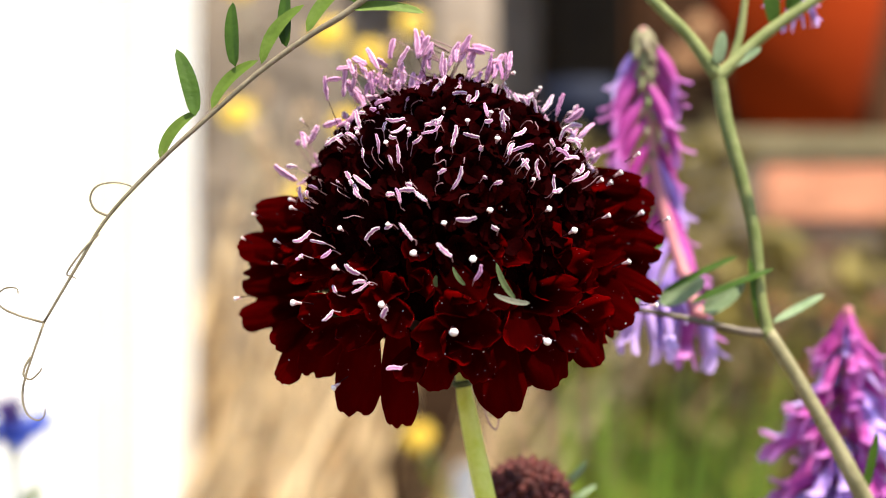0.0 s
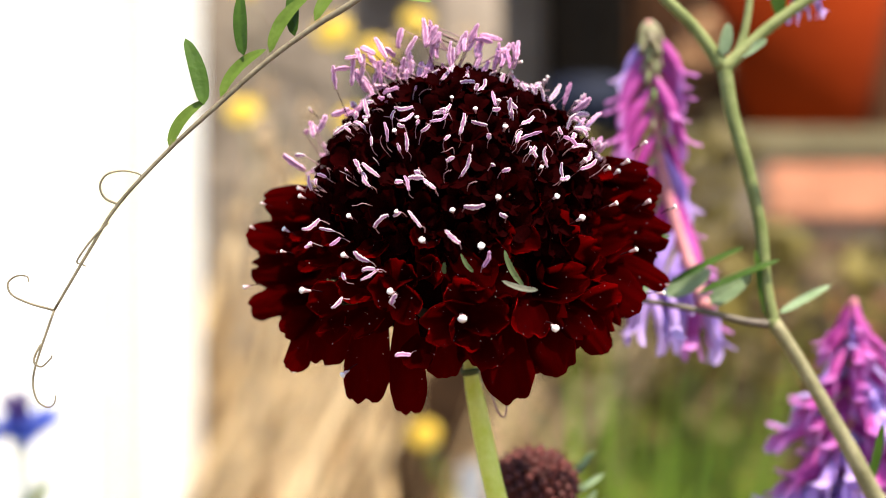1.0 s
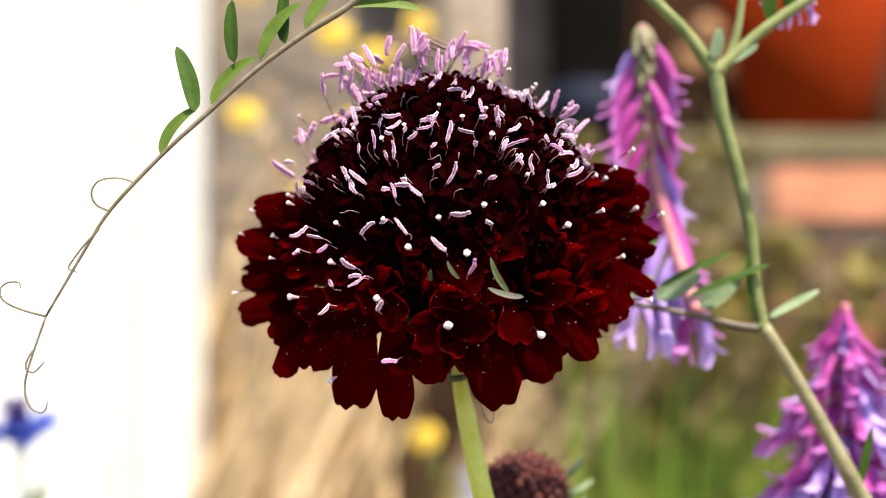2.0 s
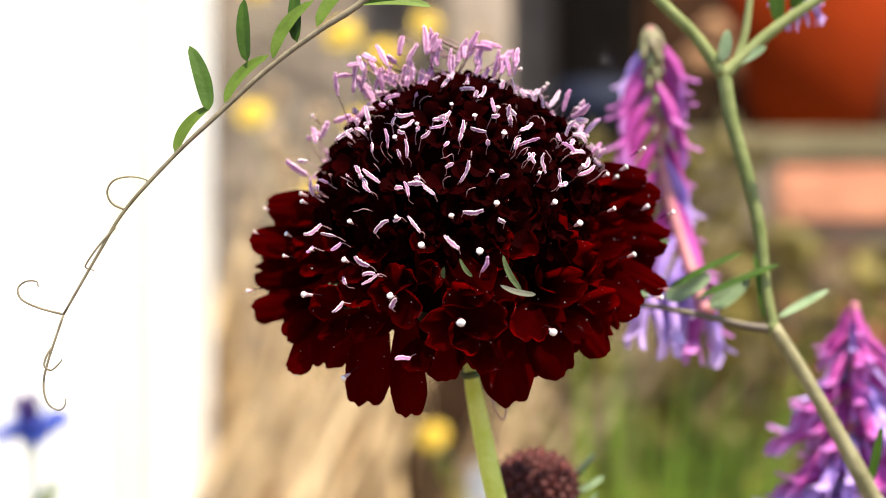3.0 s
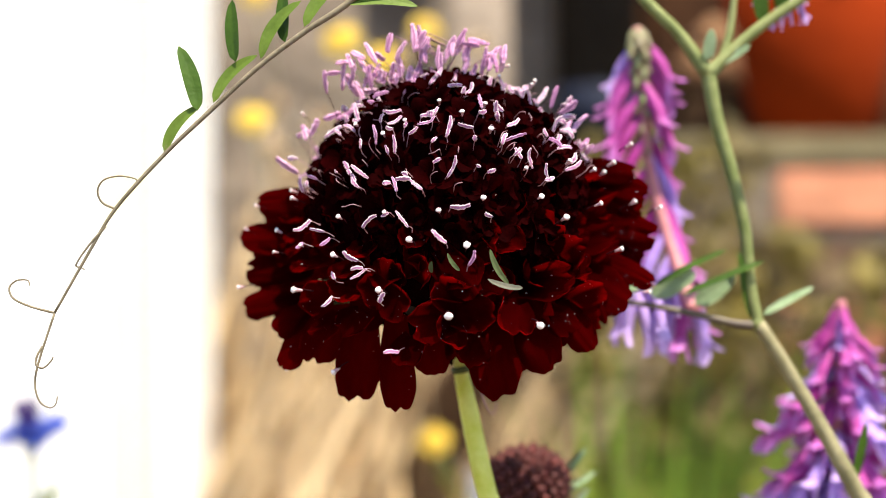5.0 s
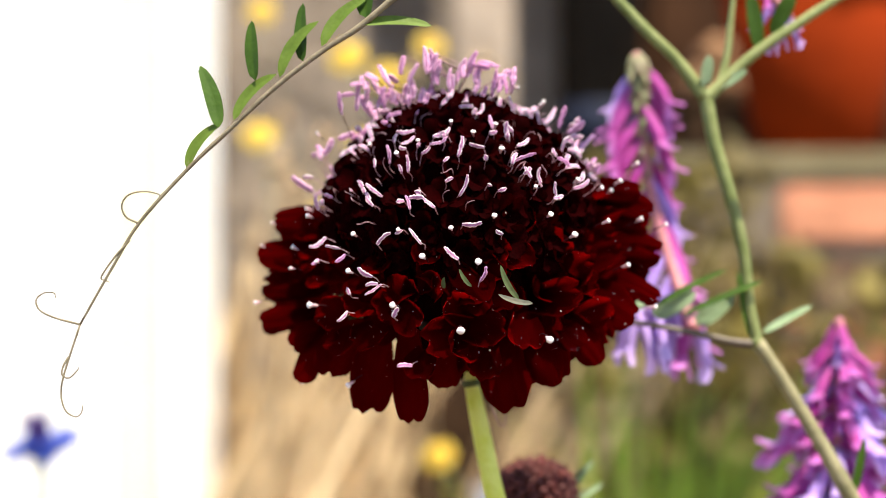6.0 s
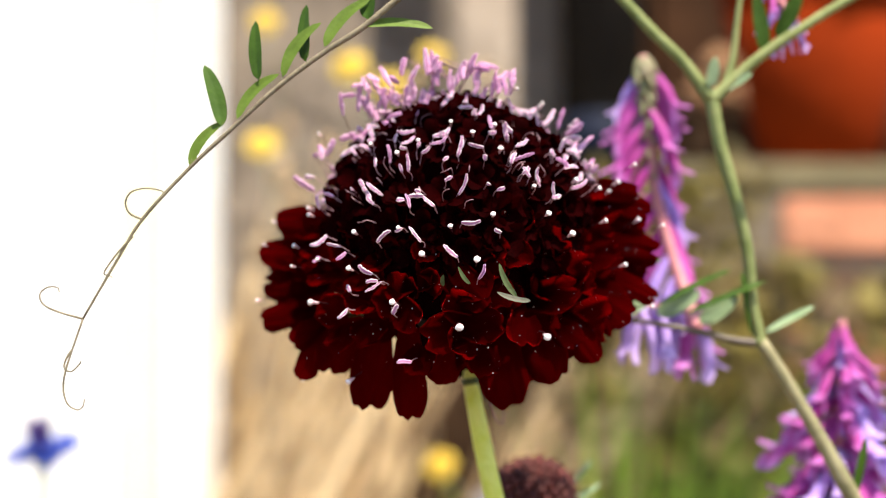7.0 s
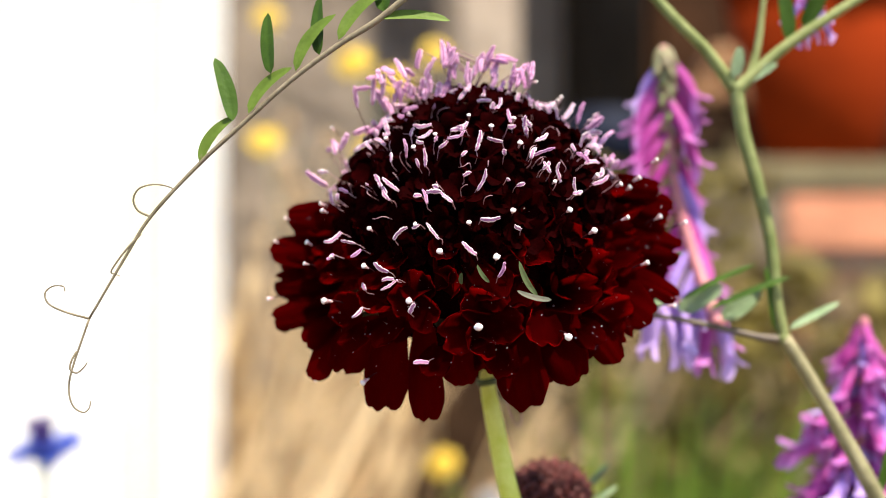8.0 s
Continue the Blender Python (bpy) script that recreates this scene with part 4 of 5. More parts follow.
    # a second, shorter layer of petals behind the rim
    for k, (p, q) in enumerate(zip(OUTER_PETALS, OUTER_PETALS[1:])):
        if 5 <= k <= 10:
            continue
        root = (Vector(p[:3]) + Vector(q[:3])) * 0.5 * MM - base
        tip = (Vector(p[3:6]) + Vector(q[3:6])) * 0.5 * MM - base
        tip = root + (tip - root) * r.uniform(0.80, 0.92) + Vector((0, 0.0026, 0))
        root = root + (root - tip) * 0.3 + Vector((0, 0.003, 0))
        me = petal_mesh("petal", (tip - root).length, (p[6] + q[6]) * 0.58 * MM, r.uniform(0.0, 0.14), r.uniform(-0.1, 0.1), 2, 300 + k, M_PETAL, 14, 21, 0.6, 0.04, 1.4)
        put("petal", me, aim(root, tip - root, (tip - core).normalized() * 0.25 + Vector((0, -1, 0.25))), t)
    for h, n, rad, size in ((-4.5, 12, 12.0, 0.85), (-1.0, 15, 15.0, 0.85), (3.0, 17, 17.0, 0.8), (7.0, 19, 18.0, 0.75), (10.5, 20, 17.6, 0.64), (13.5, 22, 16.6, 0.5)):
        for k in range(n):
            a = 2 * math.pi * (k + r.uniform(-0.2, 0.2)) / n + h
            q = core + (spin @ Vector((rad * math.cos(a), rad * math.sin(a), h + r.uniform(-1, 1)))) * MM
            if h < 0 and q.y + base.y < 0.002 or q.z + base.z < 0.4425:
                continue
            if all((q - o).length > 0.0030 for o in taken):
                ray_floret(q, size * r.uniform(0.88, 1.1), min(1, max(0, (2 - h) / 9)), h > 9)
                taken.append(q)

    # small florets of the dome: a cup of five lobes
    cups = []
    for k in range(5):
        bm = bmesh.new()
        for j in range(5):
            a = 2 * math.pi * j / 5 + r.uniform(-0.2, 0.2)
            s = r.uniform(0.85, 1.25)
            rows = []
            for u, wd, out, up in ((0, 0.35, 0.3, 0), (0.4, 0.75, 0.75, 0.9), (0.7, 0.9, 1.3, 1.5), (0.9, 0.7, 1.85, 1.75), (1, 0.25, 2.1, 1.7)):
                c = Vector((math.cos(a), math.sin(a), 0))
                q = Vector((-math.sin(a), math.cos(a), 0))
                rows.append([bm.verts.new((c * out * s + q * wd * s * v + Vector((0, 0, up * s + 0.22 * v * v))) * MM) for v in (-1, -0.5, 0, 0.5, 1)])
            for p, q in zip(rows, rows[1:]):
                for j2 in range(4):
                    bm.faces.new((p[j2], q[j2], q[j2 + 1], p[j2 + 1]))
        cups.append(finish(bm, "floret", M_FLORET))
    count = 210
    for k in range(count):
        u = (k + 0.5) / count
        h = 35.8 - 17.6 * u ** 0.85 + r.uniform(-0.4, 0.4)
        a = k * 2.39996 + r.uniform(-0.1, 0.1)
        rad = body_radius(h)
        slope = math.atan2(body_radius(h - 0.7) - body_radius(h + 0.7), 1.4)
        nrm = Vector((math.cos(a) * math.cos(slope), math.sin(a) * math.cos(slope), math.sin(slope)))
        at = Vector((rad * math.cos(a), rad * math.sin(a), h)) * MM - nrm * 0.4 * MM
        s = r.uniform(0.75, 1.1)
        put("floret", r.choice(cups), tilt @ Matrix.Translation(at) @ nrm.to_track_quat("Z", "Y").to_matrix().to_4x4() @ Matrix.Rotation(r.uniform(0, 6), 4, "Z"), t).scale = (s, s, s)

    # stamens: a thin filament that carries a two-lobed, crumpled anther
    def stamen(a, h, lift, turn, long, lilac, stalk):
        c, out = on_head(radians(a), h, lift)
        c += out * (0.5 if h < 17 else 1.7 if lift < 0.3 else 0.3) * MM
        d = Vector((math.cos(radians(turn)), r.uniform(-0.3, 0.3), math.sin(radians(turn)))) * long * 0.5 * MM
        if d.dot(out) < 0:
            d = -d
        bow = d.cross(Vector((0, 1, 0))).normalized() * d.length * (r.uniform(-0.1, 0.1) if lift > 1.2 else r.uniform(-0.28, 0.28))
        foot = c - d * 0.9 - (d.normalized() * (0.5 if h > 30 else 0.12) + out * (0.5 if h > 30 else 0.9) + axis_up * (0.8 if h > 30 else 0.1)).normalized() * (lift * 0.8 + 1.6) * MM
        bm = bmesh.new()
        side = d.cross(out).normalized() * r.uniform(-0.3, 0.3) * MM
        tube(bm, smooth_line([foot, (foot + c - d * 0.9) * 0.5 + side, c - d * 0.85], 4), [0.00007, 0.00006, 0.00005], 5, 0)
        wide = r.uniform(0.19, 0.29) * (1.55 if lift > 1.2 else 1.08) * MM
        anther(bm, smooth_line([c - d, c - d * 0.35 + bow * 0.7, c + d * 0.35 + bow, c + d], 4), wide, wide * r.uniform(0.55, 0.8), r)
        part("stamen", bm, [stalk, M_ANTHER if lilac else M_ANTHER_PALE, M_GROOVE], t)

    for k, (a, h, lift, turn, long) in enumerate(CROWN_STAMENS):
        stamen(a, h, lift, turn, long * 1.18, True, M_STYLE if k % 3 == 0 else M_FILAMENT)
        if abs(a) > 150 and lift > 4 and k % 3:
            continue
        stamen(a + (-4, 3.5)[k % 2], h - 0.3, lift * r.uniform(0.7, 1.0), turn + r.uniform(-16, 16), long * r.uniform(0.65, 0.95), True, M_FILAMENT)
        if k % 4 == 1:
            stamen(a + (5, -5)[k % 2], h - 0.5, lift * r.uniform(0.3, 0.6), turn + r.uniform(-20, 20), long * r.uniform(0.7, 1.0), True, M_STYLE)
    for k, (a, h, lift, turn, long) in enumerate(SIDE_STAMENS + LOW_STAMENS):
        stamen(a, h, lift, turn, long, r.random() < (0.8 if long > 2.8 or lift > 0.8 else 0.28), M_FILAMENT)
        if h > 25 or k % 4 == 0 and h > 20:
            stamen(a + r.uniform(-7, 7), h + r.uniform(-1.2, 1.2), lift, r.uniform(-90, 90), long * r.uniform(0.35, 0.6), False, M_FILAMENT)
    # those on the far side of the head
    for k in range(110):
        h = 35.5 - 15.0 * ((k + 0.5) / 110) ** 0.9
        a = 5 + 170 * ((k * 0.618) % 1)
        stamen(a, h, r.uniform(0.2, 1.0) + (0.8 if h > 31.5 else 0), r.uniform(50, 130) if h > 31.5 else r.uniform(-80, 80), r.uniform(1.5, 2.6), h > 29 or r.random() < 0.5, M_FILAMENT)

    # pistils: a dark style with a white stigma
    for k, (a, h, lift, size) in enumerate(STIGMAS):
        c, out = on_head(radians(a), h, lift)
        c += out * (0.7 if h < 17 else 1.9 if lift < 0.3 else 0.3) * MM
        way = out + Vector((r.uniform(-0.15, 0.15), r.uniform(-0.45, 0.0), r.uniform(-0.1, 0.15)))
        put("pistil", pistils[k % 5], Matrix.Translation(c) @ way.to_track_quat("Z", "Y").to_matrix().to_4x4(), t).scale = (size, size, size)
    for k in range(34):
        c, out = on_head(radians(r.uniform(10, 170)), r.uniform(4, 33), 0.5)
        s = r.uniform(0.6, 1.0)
        put("pistil", pistils[k % 5], Matrix.Translation(c) @ out.to_track_quat("Z", "Y").to_matrix().to_4x4(), t).scale = (s, s, s)

    # bare pale filaments that curl between the florets of the crown
    for k in range(44):
        h, a = r.uniform(23, 34), r.uniform(3.2, 6.6)
        c, out = on_head(a, h, 0)
        c += out * 0.5 * MM
        out *= MM
        d = Vector((r.uniform(-1, 1), r.uniform(-0.4, 0.4), r.uniform(-1, 1))).normalized() * MM
        e = d.cross(out).normalized() * MM
        bm = bmesh.new()
        s = r.uniform(0.5, 1.0)
        tube(bm, smooth_line([c - out, c + out * 0.5 + d * 0.3 * s, c + out * 0.7 + d * 1.2 * s + e * 0.3, c + out * 0.6 + d * 1.7 * s + e * 1.0 * s], 4), [0.00006, 0.00006, 0.00004], 5)
        part("filament", bm, M_FILAMENT, t)
    # grains of pollen strewn over the petals
    bm = bmesh.new()
    for k in range(1000):
        m, me = r.choice(blades_at)
        p = m @ me.vertices[r.randrange(len(me.vertices))].co
        q = m.to_3x3() @ Vector((0, 0, 1))
        if p.x + base.x > r.uniform(-0.03, 0.03):
            ball(bm, p + q.normalized() * 0.00005, 0.000024 + 0.00005 * r.random() ** 3, 1)
    tagged(put("pollen", finish(bm, "pollen", M_STIGMA), Matrix(), t, "white grains of pollen on the petals"), kind="stuff")
    # a fine pale loop of thread hanging beside the stem
    bm = bmesh.new()
    tube(bm, smooth_line(mm([(5.0, -2, 436), (5.7, -3, 433.0), (6.6, -3.4, 430.4), (7.3, -3.2, 429.6), (7.7, -3, 430.4), (7.6, -2.8, 432.6), (6.9, -2.6, 434.8)], base)), [0.00009, 0.00011, 0.00009], 6)
    part("thread", bm, M_FILAMENT, t, "fine pale thread beside the stem")
    # green bracts that show through the gaps between the petals
    for k, (rx, ry, rz, tx, ty, tz, w) in enumerate(GAP_BRACTS):
        root, way = Vector((rx, ry, rz)) * MM - base, Vector((tx - rx, ty - ry, tz - rz)) * MM
        put("bract", leaf_mesh("bract", way.length, w * MM, 0.06, 0.25, M_BRACT_PALE if k == 0 else M_BRACT, 30 + k, 0.08), aim(root, way, (0, -1, 0.5)), t, "grey-green bract between the petals")
    leaf = leaf_mesh("bract", 0.010, 0.0028, 0.1, 0.3, M_BRACT, 3)
    for k in range(9):
        a = 2 * math.pi * k / 9 - math.pi / 2 + 0.42
        put("bract", leaf, tilt @ Matrix.Rotation(a, 4, "Z") @ aim((0.007, 0, 0.0095), (1, 0, 0.15)), t)


def build_seed_head():
    t = thing("scabious_bud", (0.030, 0.030, 0), "maroon domed scabious seed head on a green stem", "flower")
    base = Vector(t.location)
    c = Vector((0.0130, 0.022, 0.4165)) - base
    bm = bmesh.new()
    tube(bm, smooth_line([(0, 0, 0), (-0.006, -0.003, 0.2), (-0.014, -0.006, 0.36), c - Vector((0, 0, 0.006))]), [0.0017, 0.0013, 0.0012], 10)
    part("stem", bm, M_STEM, t)
    bm = bmesh.new()
    ball(bm, c, 0.0049, 3, (1.08, 1.08, 0.98))
    part("core", bm, M_SEED, t)
    bm = bmesh.new()
    ball(bm, (0, 0, 0), 0.00078, 2, (1, 1, 0.9))
    tube(bm, [Vector((0, 0, 0)), Vector((0, 0, 0.0011))], [0.00026, 0.00014], 6)
    knob = finish(bm, "knob", M_SEED)
    for k in range(120):
        z = 1 - 1.55 * (k + 0.5) / 120
        a = k * 2.39996
        s = math.sqrt(max(0, 1 - z * z))
        n = Vector((s * math.cos(a), s * math.sin(a), z))
        put("knob", knob, Matrix.Translation(c + Vector((n.x * 0.0057, n.y * 0.0057, n.z * 0.0048))) @ n.to_track_quat("Z", "Y").to_matrix().to_4x4(), t)
    leaf = leaf_mesh("bract", 0.0062, 0.0010, 0.1, 0.3, M_LEAF_PALE, 6)
    for way, off in (((0.62, 0, 0.75), (0.0048, 0.002, -0.0002)), ((0.8, 0.1, 0.5), (0.0050, 0.002, -0.0022)), ((0.66, 0, 0.75), (0.0052, 0.003, -0.0060)), ((-0.6, 0.3, 0.2), (-0.005, 0.004, -0.006))):
        put("bract", leaf, aim(c + Vector(off), way, (0, -1, 0.3)), t)


# ---------------------------------------------------------------- the tendril and the vetch
TENDRIL_AT = Vector((-0.030, -0.018, 0.460))
VETCH_AT = Vector((0.040, 0.012, 0.440))


def build_tendril():
    t = thing("vetch_tendril", TENDRIL_AT, "brown vetch tendril with paired green leaflets and curled tips", "vine")
    b = TENDRIL_AT
    bm = bmesh.new()
    tube(bm, smooth_line(mm([(120, 50, 0), (122, 40, 300), (105, 20, 470), (60, -5, 510), (20, -16, 496), (-1, -18, 483.5), (-9.5, -18, 477.2), (-13.8, -18, 474.5), (-19.4, -18, 470.4), (-24.9, -18, 465.5), (-29.9, -18, 460.9), (-35.4, -18, 455.0), (-38.5, -18, 450.1), (-42.5, -18, 443.3)], b)), [0.0011, 0.0009, 0.0005, 0.00039, 0.00031, 0.00026, 0.00020, 0.00014], 9)
    part("stalk", bm, M_VINE, t)
    curls = (
        [(-42.5, -18, 443.3), (-44.4, -18, 437.7), (-44.8, -18, 435.2), (-44.3, -18, 433.4), (-43.2, -18, 432.7), (-42.5, -18, 433.1), (-42.3, -18, 434.0)],
        [(-42.5, -18, 443.3), (-45.3, -18, 444.1), (-47.2, -17.8, 445.0), (-47.7, -17.6, 446.2), (-46.9, -17.4, 447.0), (-45.7, -17.4, 447.0), (-45.4, -17.6, 446.4)],
        [(-35.6, -18, 454.9), (-36.9, -18.3, 455.6), (-37.3, -18.6, 456.9), (-36.5, -18.8, 458.1), (-34.8, -18.6, 458.5), (-33.2, -18.2, 458.2), (-33.0, -18, 457.8)],
        [(-36.6, -18, 452.9), (-38.0, -18.2, 451.4), (-39.3, -18.3, 449.7), (-39.95, -18.2, 448.6), (-39.5, -18, 448.35), (-39.0, -18, 448.1)],
        [(-43.9, -18, 439.6), (-44.4, -18.3, 438.6), (-44.5, -18.5, 437.6), (-43.7, -18.5, 437.2), (-42.8, -18.4, 438.0), (-42.6, -18.4, 438.4)],
    )
    for c in curls:
        bm = bmesh.new()
        tube(bm, smooth_line(mm(c, b), 7), [0.00014, 0.00011, 0.00007], 7)
        part("curl", bm, M_VINE, t)
    leaves = (  # root, tip, width, sideways arc, which way it faces
        ((-29.9, -18, 461.0), (-26.0, -17.5, 466.3), 1.30, 0.13, (-0.25, -0.9, 0.25)),
        ((-26.2, -17.6, 465.8), (-28.4, -16.8, 473.2), 1.65, -0.04, (0.3, -0.9, 0.1)),
        ((-24.3, -18.2, 466.6), (-19.4, -17.6, 471.9), 1.30, 0.12, (-0.25, -0.9, 0.25)),
        ((-21.8, -17.8, 471.2), (-22.3, -16.6, 478.4), 1.6, 0.02, (-0.4, -0.85, 0.1)),
        ((-18.9, -18.2, 471.4), (-14.4, -17.4, 478.0), 1.4, 0.12, (-0.25, -0.9, 0.25)),
    )
    leaves += (
        ((-16.3, -17.2, 473.4), (-16.4, -15.6, 480.5), 1.6, 0.03, (-0.5, -0.85, 0.1)),
        ((-14.0, -18.2, 474.9), (-8.6, -17.2, 480.8), 1.45, 0.11, (-0.25, -0.9, 0.25)),
        ((-9.2, -18.2, 477.4), (-1.3, -17.2, 477.2), 1.25, 0.07, (0, -0.85, 0.5)),
        ((-8.8, -17.6, 478.2), (-8.2, -15.6, 485.0), 2.2, 0.05, (-0.5, -0.85, 0.1)),
        ((-3.2, -18.2, 482.2), (3.6, -17.2, 487.2), 2.2, 0.10, (-0.3, -0.7, 0.5)),
    )
    for k, (p, q, w, bend, face) in enumerate(leaves):
        way = (Vector(q) - Vector(p)) * MM
        green = M_LEAF_LIGHT if bend > 0.06 else M_LEAF
        put("leaflet", leaf_mesh("leaflet", way.length, w * 1.14 * MM, 0.03, 0.22, green, k, bend), aim(Vector(p) * MM - b, way, face), t)
    bm = bmesh.new()
    r = random.Random(5)
    line = smooth_line(mm([(-1, -18, 483.5), (-9.5, -18, 477.2), (-19.4, -18, 470.4), (-29.9, -18, 460.9)], b), 40)
    for p in line:
        for _ in range(2):
            w = Vector((r.uniform(-1, 1), r.uniform(-1, 1), r.uniform(-1, 1))).normalized()
            tube(bm, [p + w * 0.00025, p + w * r.uniform(0.0005, 0.0007)], [0.00002, 0.00001], 3)
    tagged(part("hair", bm, M_FILAMENT, t, "fine pale hairs on the stalk"), kind="stuff")
    return t


def vetch_floret(name, material, seed):
    """A pea flower along +x: swelling tube, raised banner and two wings."""
    r = random.Random(seed)
    bm = bmesh.new()
    line = smooth_line([Vector(p) * MM for p in ((0, 0, 0), (2.2, 0, 0.3), (4.4, 0, 0.4), (6.2, 0, 0.0))], 3)
    tube(bm, line, [0.0004, 0.00055, 0.0007, 0.0007, 0.0005], 8)
    for side in (-1, 1):
        rows = []
        for u, w in ((0, 0.3), (0.4, 0.8), (0.75, 1.1), (1, 0.6)):
            p = Vector((4.6 + 3.2 * u, side * (0.35 + 0.55 * u), 0.2 - 0.9 * u * u)) * MM
            d = Vector((0, side * 0.5, 0.85)) * w * MM
            rows.append([bm.verts.new(p - d * 0.5), bm.verts.new(p + Vector((0, side * 0.2, 0)) * MM), bm.verts.new(p + d * 0.6)])
        for a, b in zip(rows, rows[1:]):
            for j in range(2):
                bm.faces.new((a[j], b[j], b[j + 1], a[j + 1]))
    rows = []
    for u, w, up in ((0, 0.45, 0.4), (0.4, 0.6, 0.6), (0.75, 0.85, 1.0), (1, 0.75, 1.9)):
        rows.append([bm.verts.new(Vector((3.2 + 4.0 * u, w * v, up - 0.45 * v * v * (1 - 0.4 * u))) * MM) for v in (-1, -0.5, 0, 0.5, 1)])
    for a, b in zip(rows, rows[1:]):
        for j in range(4):
            bm.faces.new((a[j], b[j], b[j + 1], a[j + 1]))
    return finish(bm, name, material)


def raceme(t, b, axis_pts, florets, green, seed, spread, pick, size=1.0, reach=0.92, flank=False, thick=1.0, loose=0.15):
    r = random.Random(seed)
    line = smooth_line(mm(axis_pts, b), 12)
    bm = bmesh.new()
    tube(bm, line, [x * thick for x in (0.0006, 0.0008, 0.0009)], 8)
    axis = part("peduncle", bm, M_PEDUNCLE, t, "pink flower stalk of the vetch")
    n = len(line)
    for k in range(florets):
        u = (k + 0.5) / florets
        p = line[min(n - 1, int((0.025 + 0.975 * u if flank else u) * reach * n))]
        a = k * 2.39996 + r.uniform(-0.3, 0.3)
        if flank:
            a = math.pi * (k % 2) + r.gauss(0, 0.42)
        w, down = spread(u)
        way = Vector((math.cos(a) * w, math.sin(a) * w, down + r.uniform(-loose, loose)))
        s = r.uniform(1.05, 1.4) * size * (1.0 if flank else 0.5 + 0.6 * min(1, u * 2.4))
        put("floret", pick(u, r), aim(p, way, (math.cos(a), math.sin(a), 0.4)), t).scale = (s, s, s)
    for k in range(green):
        a = k * 2.4
        p = line[int(k / max(1, green) * n * 0.40)]
        s = 1.45 - 0.03 * k
        put("bud", BUD, aim(p, (math.cos(a) * 0.45, math.sin(a) * 0.35 - 0.35, -0.9), (0, 0, 1)), t).scale = (s, s, s)


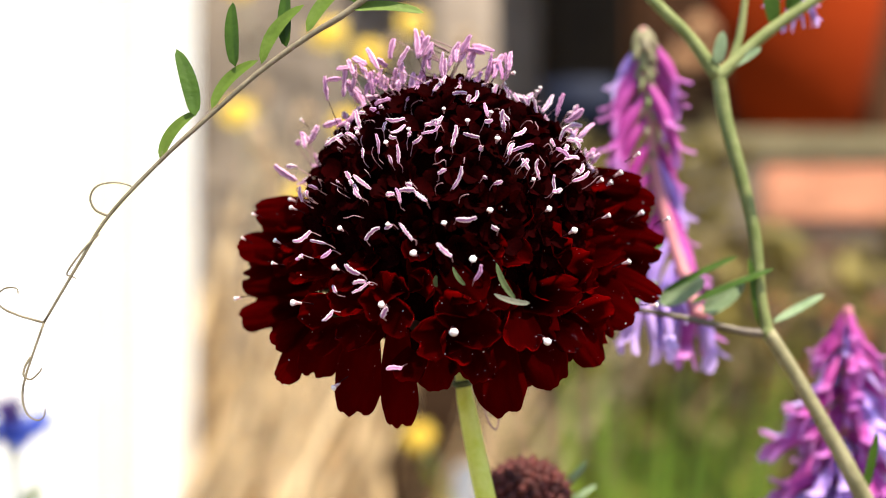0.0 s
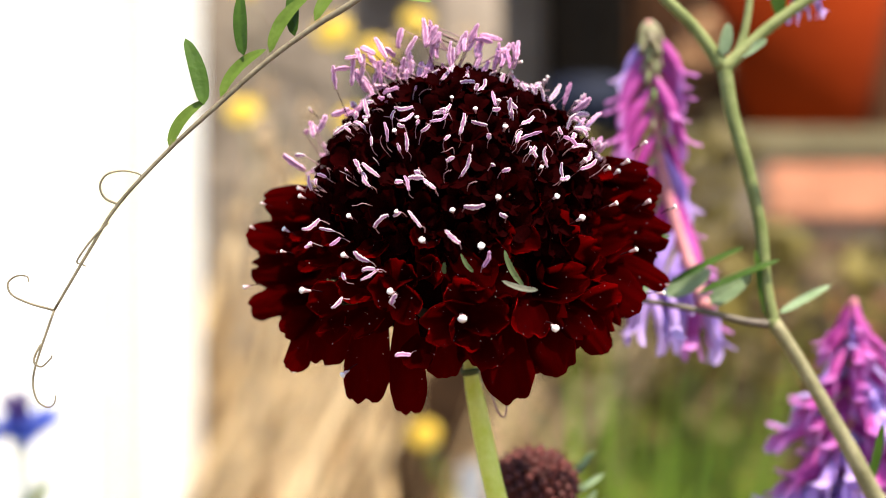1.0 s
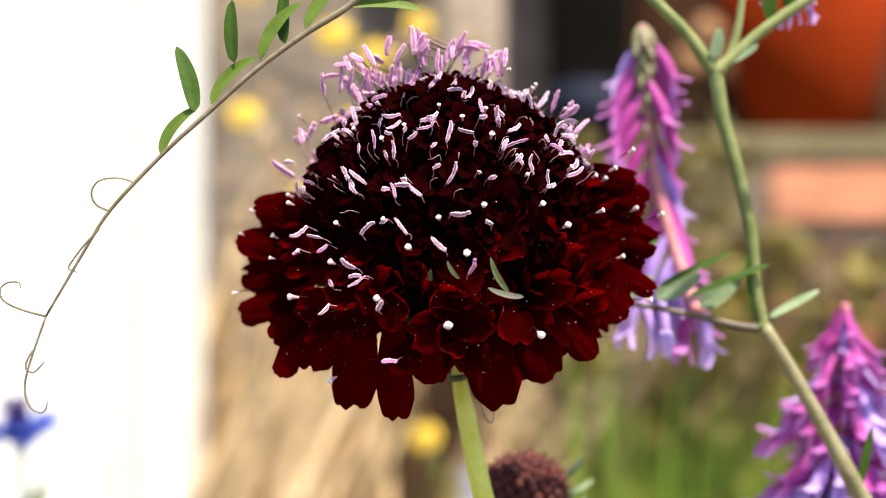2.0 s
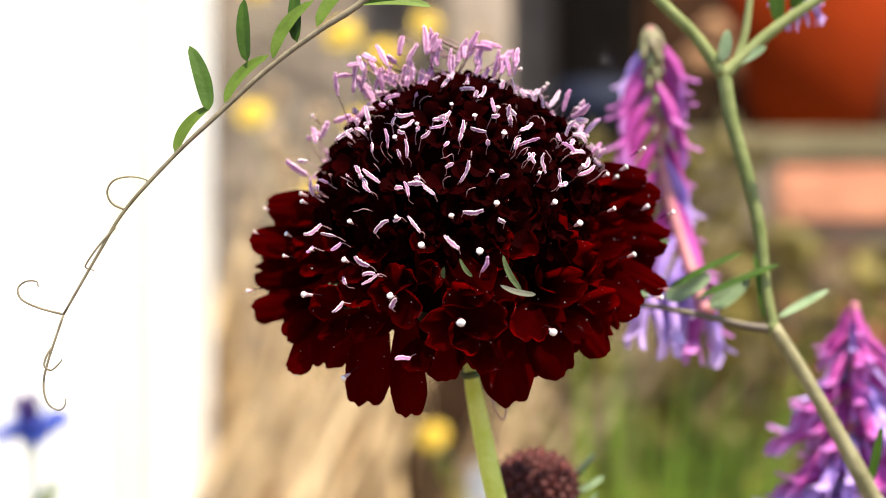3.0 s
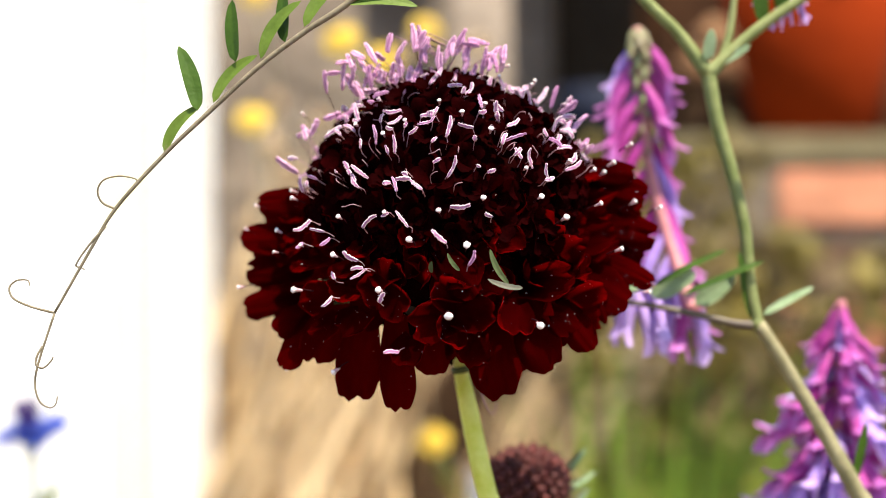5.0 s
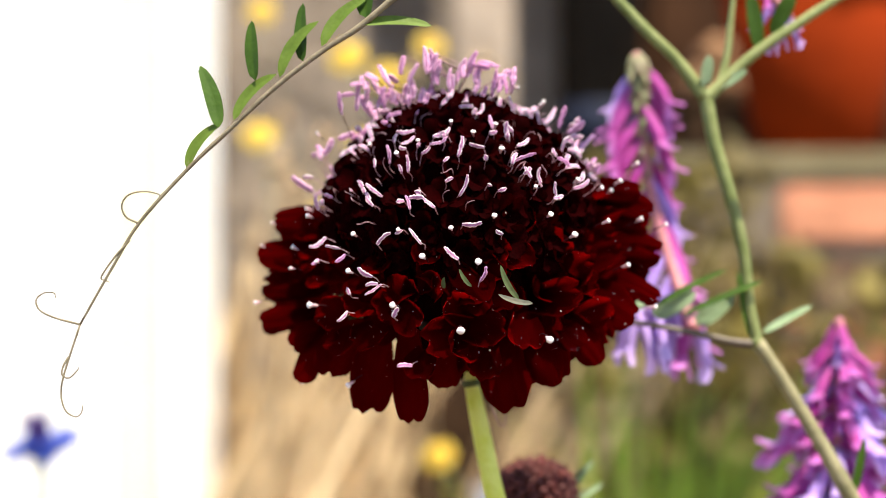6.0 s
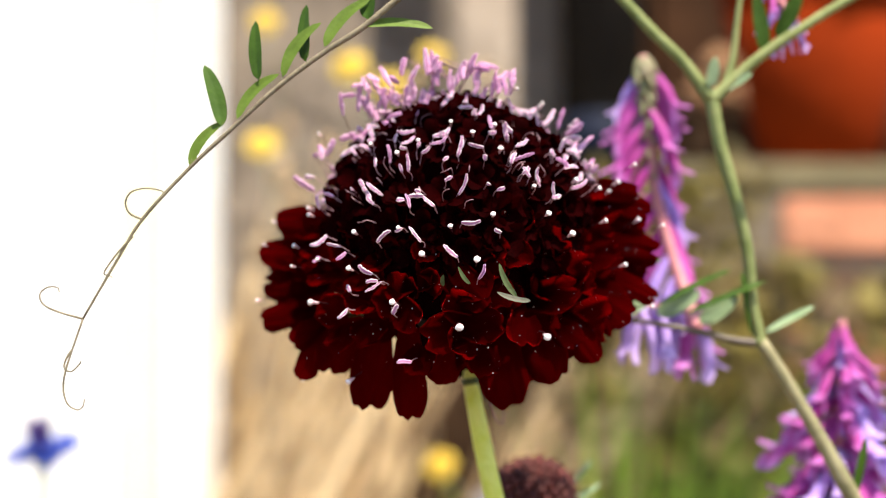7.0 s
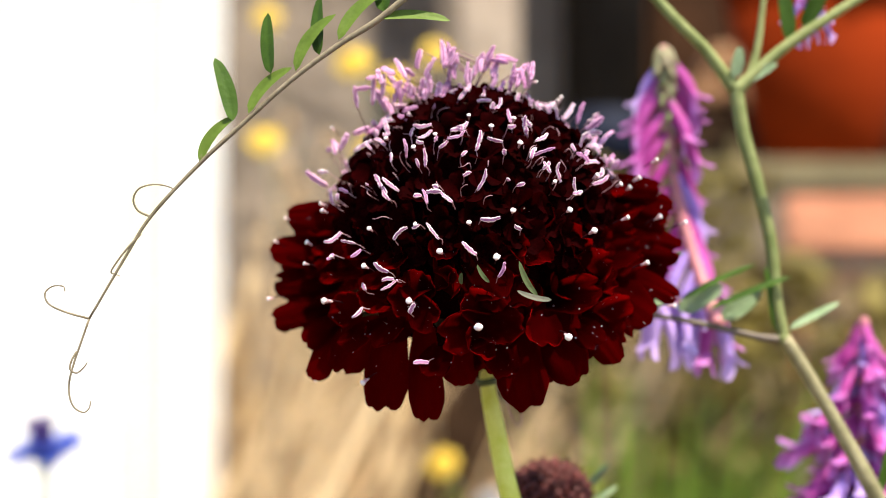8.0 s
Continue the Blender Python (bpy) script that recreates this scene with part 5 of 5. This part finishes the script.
def build_vetch():
    global BUD
    t = thing("vetch_plant", VETCH_AT, "green vetch stem with magenta and lilac flower spikes", "plant")
    b = VETCH_AT
    stems = (
        ("stem", [(100, 25, 0), (95, 20, 250), (75, 15, 385), (57.6, 12, 417.2), (53.4, 12, 425.1), (48.1, 12, 434.2), (44.3, 12, 440.2)], [1.7, 1.6, 1.2, 0.98, 0.95], M_VETCH_STEM),
        ("stem", [(44.3, 12, 440.2), (43.2, 12, 445.5), (42.5, 12, 453.1), (40.6, 12, 461.4), (38.7, 12, 468.2), (37.6, 12, 474.7)], [0.80, 0.87, 1.0], M_VETCH_FORK),
        ("branch", [(37.6, 12, 474.2), (33.7, 12, 479.6), (29.6, 12, 483.7), (20, 13, 494), (8, 15, 503)], [1.0, 0.80, 0.78, 0.6, 0.3], M_VETCH_FORK),
    )
    stems += (
        ("branch", [(37.8, 12, 474.2), (39.4, 12, 475.8), (43.6, 12, 479.6), (48.9, 12, 483.4), (60, 13, 490), (75, 15, 495)], [1.0, 0.82, 0.76, 0.65, 0.3], M_VETCH_FORK),
        ("side_stem", [(44.0, 12, 439.9), (41, 12, 440.2), (36.8, 12.5, 441.2), (32, 13, 442.2), (27.7, 14, 442.9), (20, 16, 443.5)], [0.65, 0.48, 0.42, 0.3], M_SIDE_STEM),
        ("thin_stem", [(39.4, 12.5, 475.5), (40.8, 13, 480), (41.6, 13, 486), (43, 13, 498)], [0.6, 0.5, 0.3], M_VETCH_FORK),
    )
    for name, pts, radii, m in stems:
        bm = bmesh.new()
        tube(bm, smooth_line(mm(pts, b)), [x * MM for x in radii], 12)
        part(name, bm, m, t)
    for at, r in (((37.7, 12, 474.4), 1.08), ((44.2, 12, 440.2), 0.95)):
        bm = bmesh.new()
        ball(bm, Vector(at) * MM - b, r * MM, 2, (1, 1, 1.25))
        part("node", bm, M_VETCH_FORK, t)
    leaves = (
        ((30.3, 12.5, 445.3), (40.0, 11, 450.2), 1.3, 0.08, M_LEAF, (0, -0.6, 0.8)),
        ((34.0, 11.5, 444.0), (44.8, 10.5, 448.6), 1.3, 0.06, M_LEAF, (0, -0.6, 0.8)),
        ((45.2, 12.5, 441.4), (52.2, 13, 445.1), 1.2, 0.06, M_LEAF_PALE, (0, -0.8, 0.6)),
        ((25.5, 14, 449.6), (30.7, 13, 451.8), 1.7, 0.1, M_LEAF, (0, -0.7, 0.7)),
        ((30.2, 14, 443.8), (36.2, 13.5, 447.2), 2.9, 0.05, M_LEAF_PALE, (0, -0.95, 0.2)),
        ((36.2, 14, 442.6), (41.6, 13.5, 446.8), 2.7, 0.05, M_LEAF_PALE, (0, -0.95, 0.2)),
    )
    leaves += (
        ((25.0, 14, 444.2), (29.8, 13.5, 446.6), 2.4, 0.05, M_LEAF_PALE, (0, -0.95, 0.2)),
        ((43.2, 12, 441.0), (41.5, 11, 450.0), 1.3, 0.05, M_LEAF, (0.3, -0.95, 0.1)),
        ((37.3, 11, 475.8), (37.9, 10.5, 480.0), 1.7, 0.05, M_LEAF_PALE, (0, -1, 0.1)),
        ((39.0, 11.6, 475.5), (43.2, 11.2, 477.9), 1.3, 0.05, M_LEAF_PALE, (0, -1, 0.1)),
        ((45.2, 12.5, 481.2), (43.8, 11.5, 489.0), 2.4, 0.05, M_LEAF, (0.2, -0.95, 0.1)),
        ((47.0, 12.5, 483.2), (50.2, 11.5, 489.5), 2.4, 0.05, M_LEAF, (0.2, -0.95, 0.1)),
        ((57.0, 12, 418.0), (58.6, 11, 427.0), 1.4, 0.05, M_LEAF, (0.2, -0.95, 0.1)),
    )
    for k, (p, q, w, bend, m, face) in enumerate(leaves):
        way = (Vector(q) - Vector(p)) * MM
        put("leaflet", leaf_mesh("leaflet", way.length, w * MM, bend, 0.2, m, k), aim(Vector(p) * MM - b, way, face), t)
    magenta = [vetch_floret("floret", M_VETCH, k) for k in range(2)]
    lilac = [vetch_floret("floret", M_VETCH_LILAC, k) for k in range(2)]
    bm = bmesh.new()
    tube(bm, smooth_line([Vector(p) * MM for p in ((0, 0, 0), (1.2, 0, 0.2), (3.0, 0, 0))], 3), [0.0003, 0.0005, 0.0003], 7)
    BUD = finish(bm, "bud", M_VETCH_BUD)
    raceme(t, b, [(31.6, 36, 485.0), (32.2, 36, 477.0), (33.3, 36, 463.5), (35.6, 35, 454.0), (37.6, 31, 445.8), (38, 24, 441.5)], 30, 26, 21,
           lambda u: (0.62 - 0.34 * u, -1.0), lambda u, r: r.choice(lilac) if r.random() < 0.18 + (u > 0.8) * 0.3 + (u < 0.2) * 0.3 else r.choice(magenta), 1.24, 0.86, True, 1.25, 0.15)
    raceme(t, b, [(63.2, 36, 442.4), (62.5, 36, 432), (62.5, 36, 418.3), (63.4, 36, 402.5), (66, 33, 387), (76, 22, 375)], 132, 0, 22,
           lambda u: (0.24 + 2.4 * u, -0.85 + 0.36 * u), lambda u, r: r.choice(lilac) if r.random() < 0.08 + 0.95 * u else r.choice(magenta), 1.34, 0.92, False, 1.2, 0.5)
    raceme(t, b, [(46, 16, 493), (47.5, 16, 490), (49.5, 16, 487.5), (50, 15, 486)], 9, 0, 23,
           lambda u: (0.5, -0.9), lambda u, r: r.choice(magenta + lilac), 0.55, 1.0)
    raceme(t, b, [(34, 18, 445.0), (31.5, 19, 445.0), (29, 20, 444.8), (26.5, 20, 444.2)], 7, 0, 24,
           lambda u: (0.30, -1.0), lambda u, r: r.choice(lilac), 0.82, 0.92, False, 0.4)
    return t


build_setting()
build_post()
build_background_things()
build_grass()
build_yellow()
build_dried_heads()
build_cornflower()
build_scabious()
build_seed_head()
tendril = build_tendril()
vetch = build_vetch()


def motions():
    """The wind's slight sway of the two light plants: millimetres sideways and up, degrees of lean."""
    for ob, at, rows in ((tendril, TENDRIL_AT, TENDRIL_SWAY), (vetch, VETCH_AT, VETCH_SWAY)):
        walk(ob, [(t, pose(at.x + dx * MM, at.y, at.z + dz * MM, 0, lean, 0)) for t, dx, dz, lean in rows])


motions()
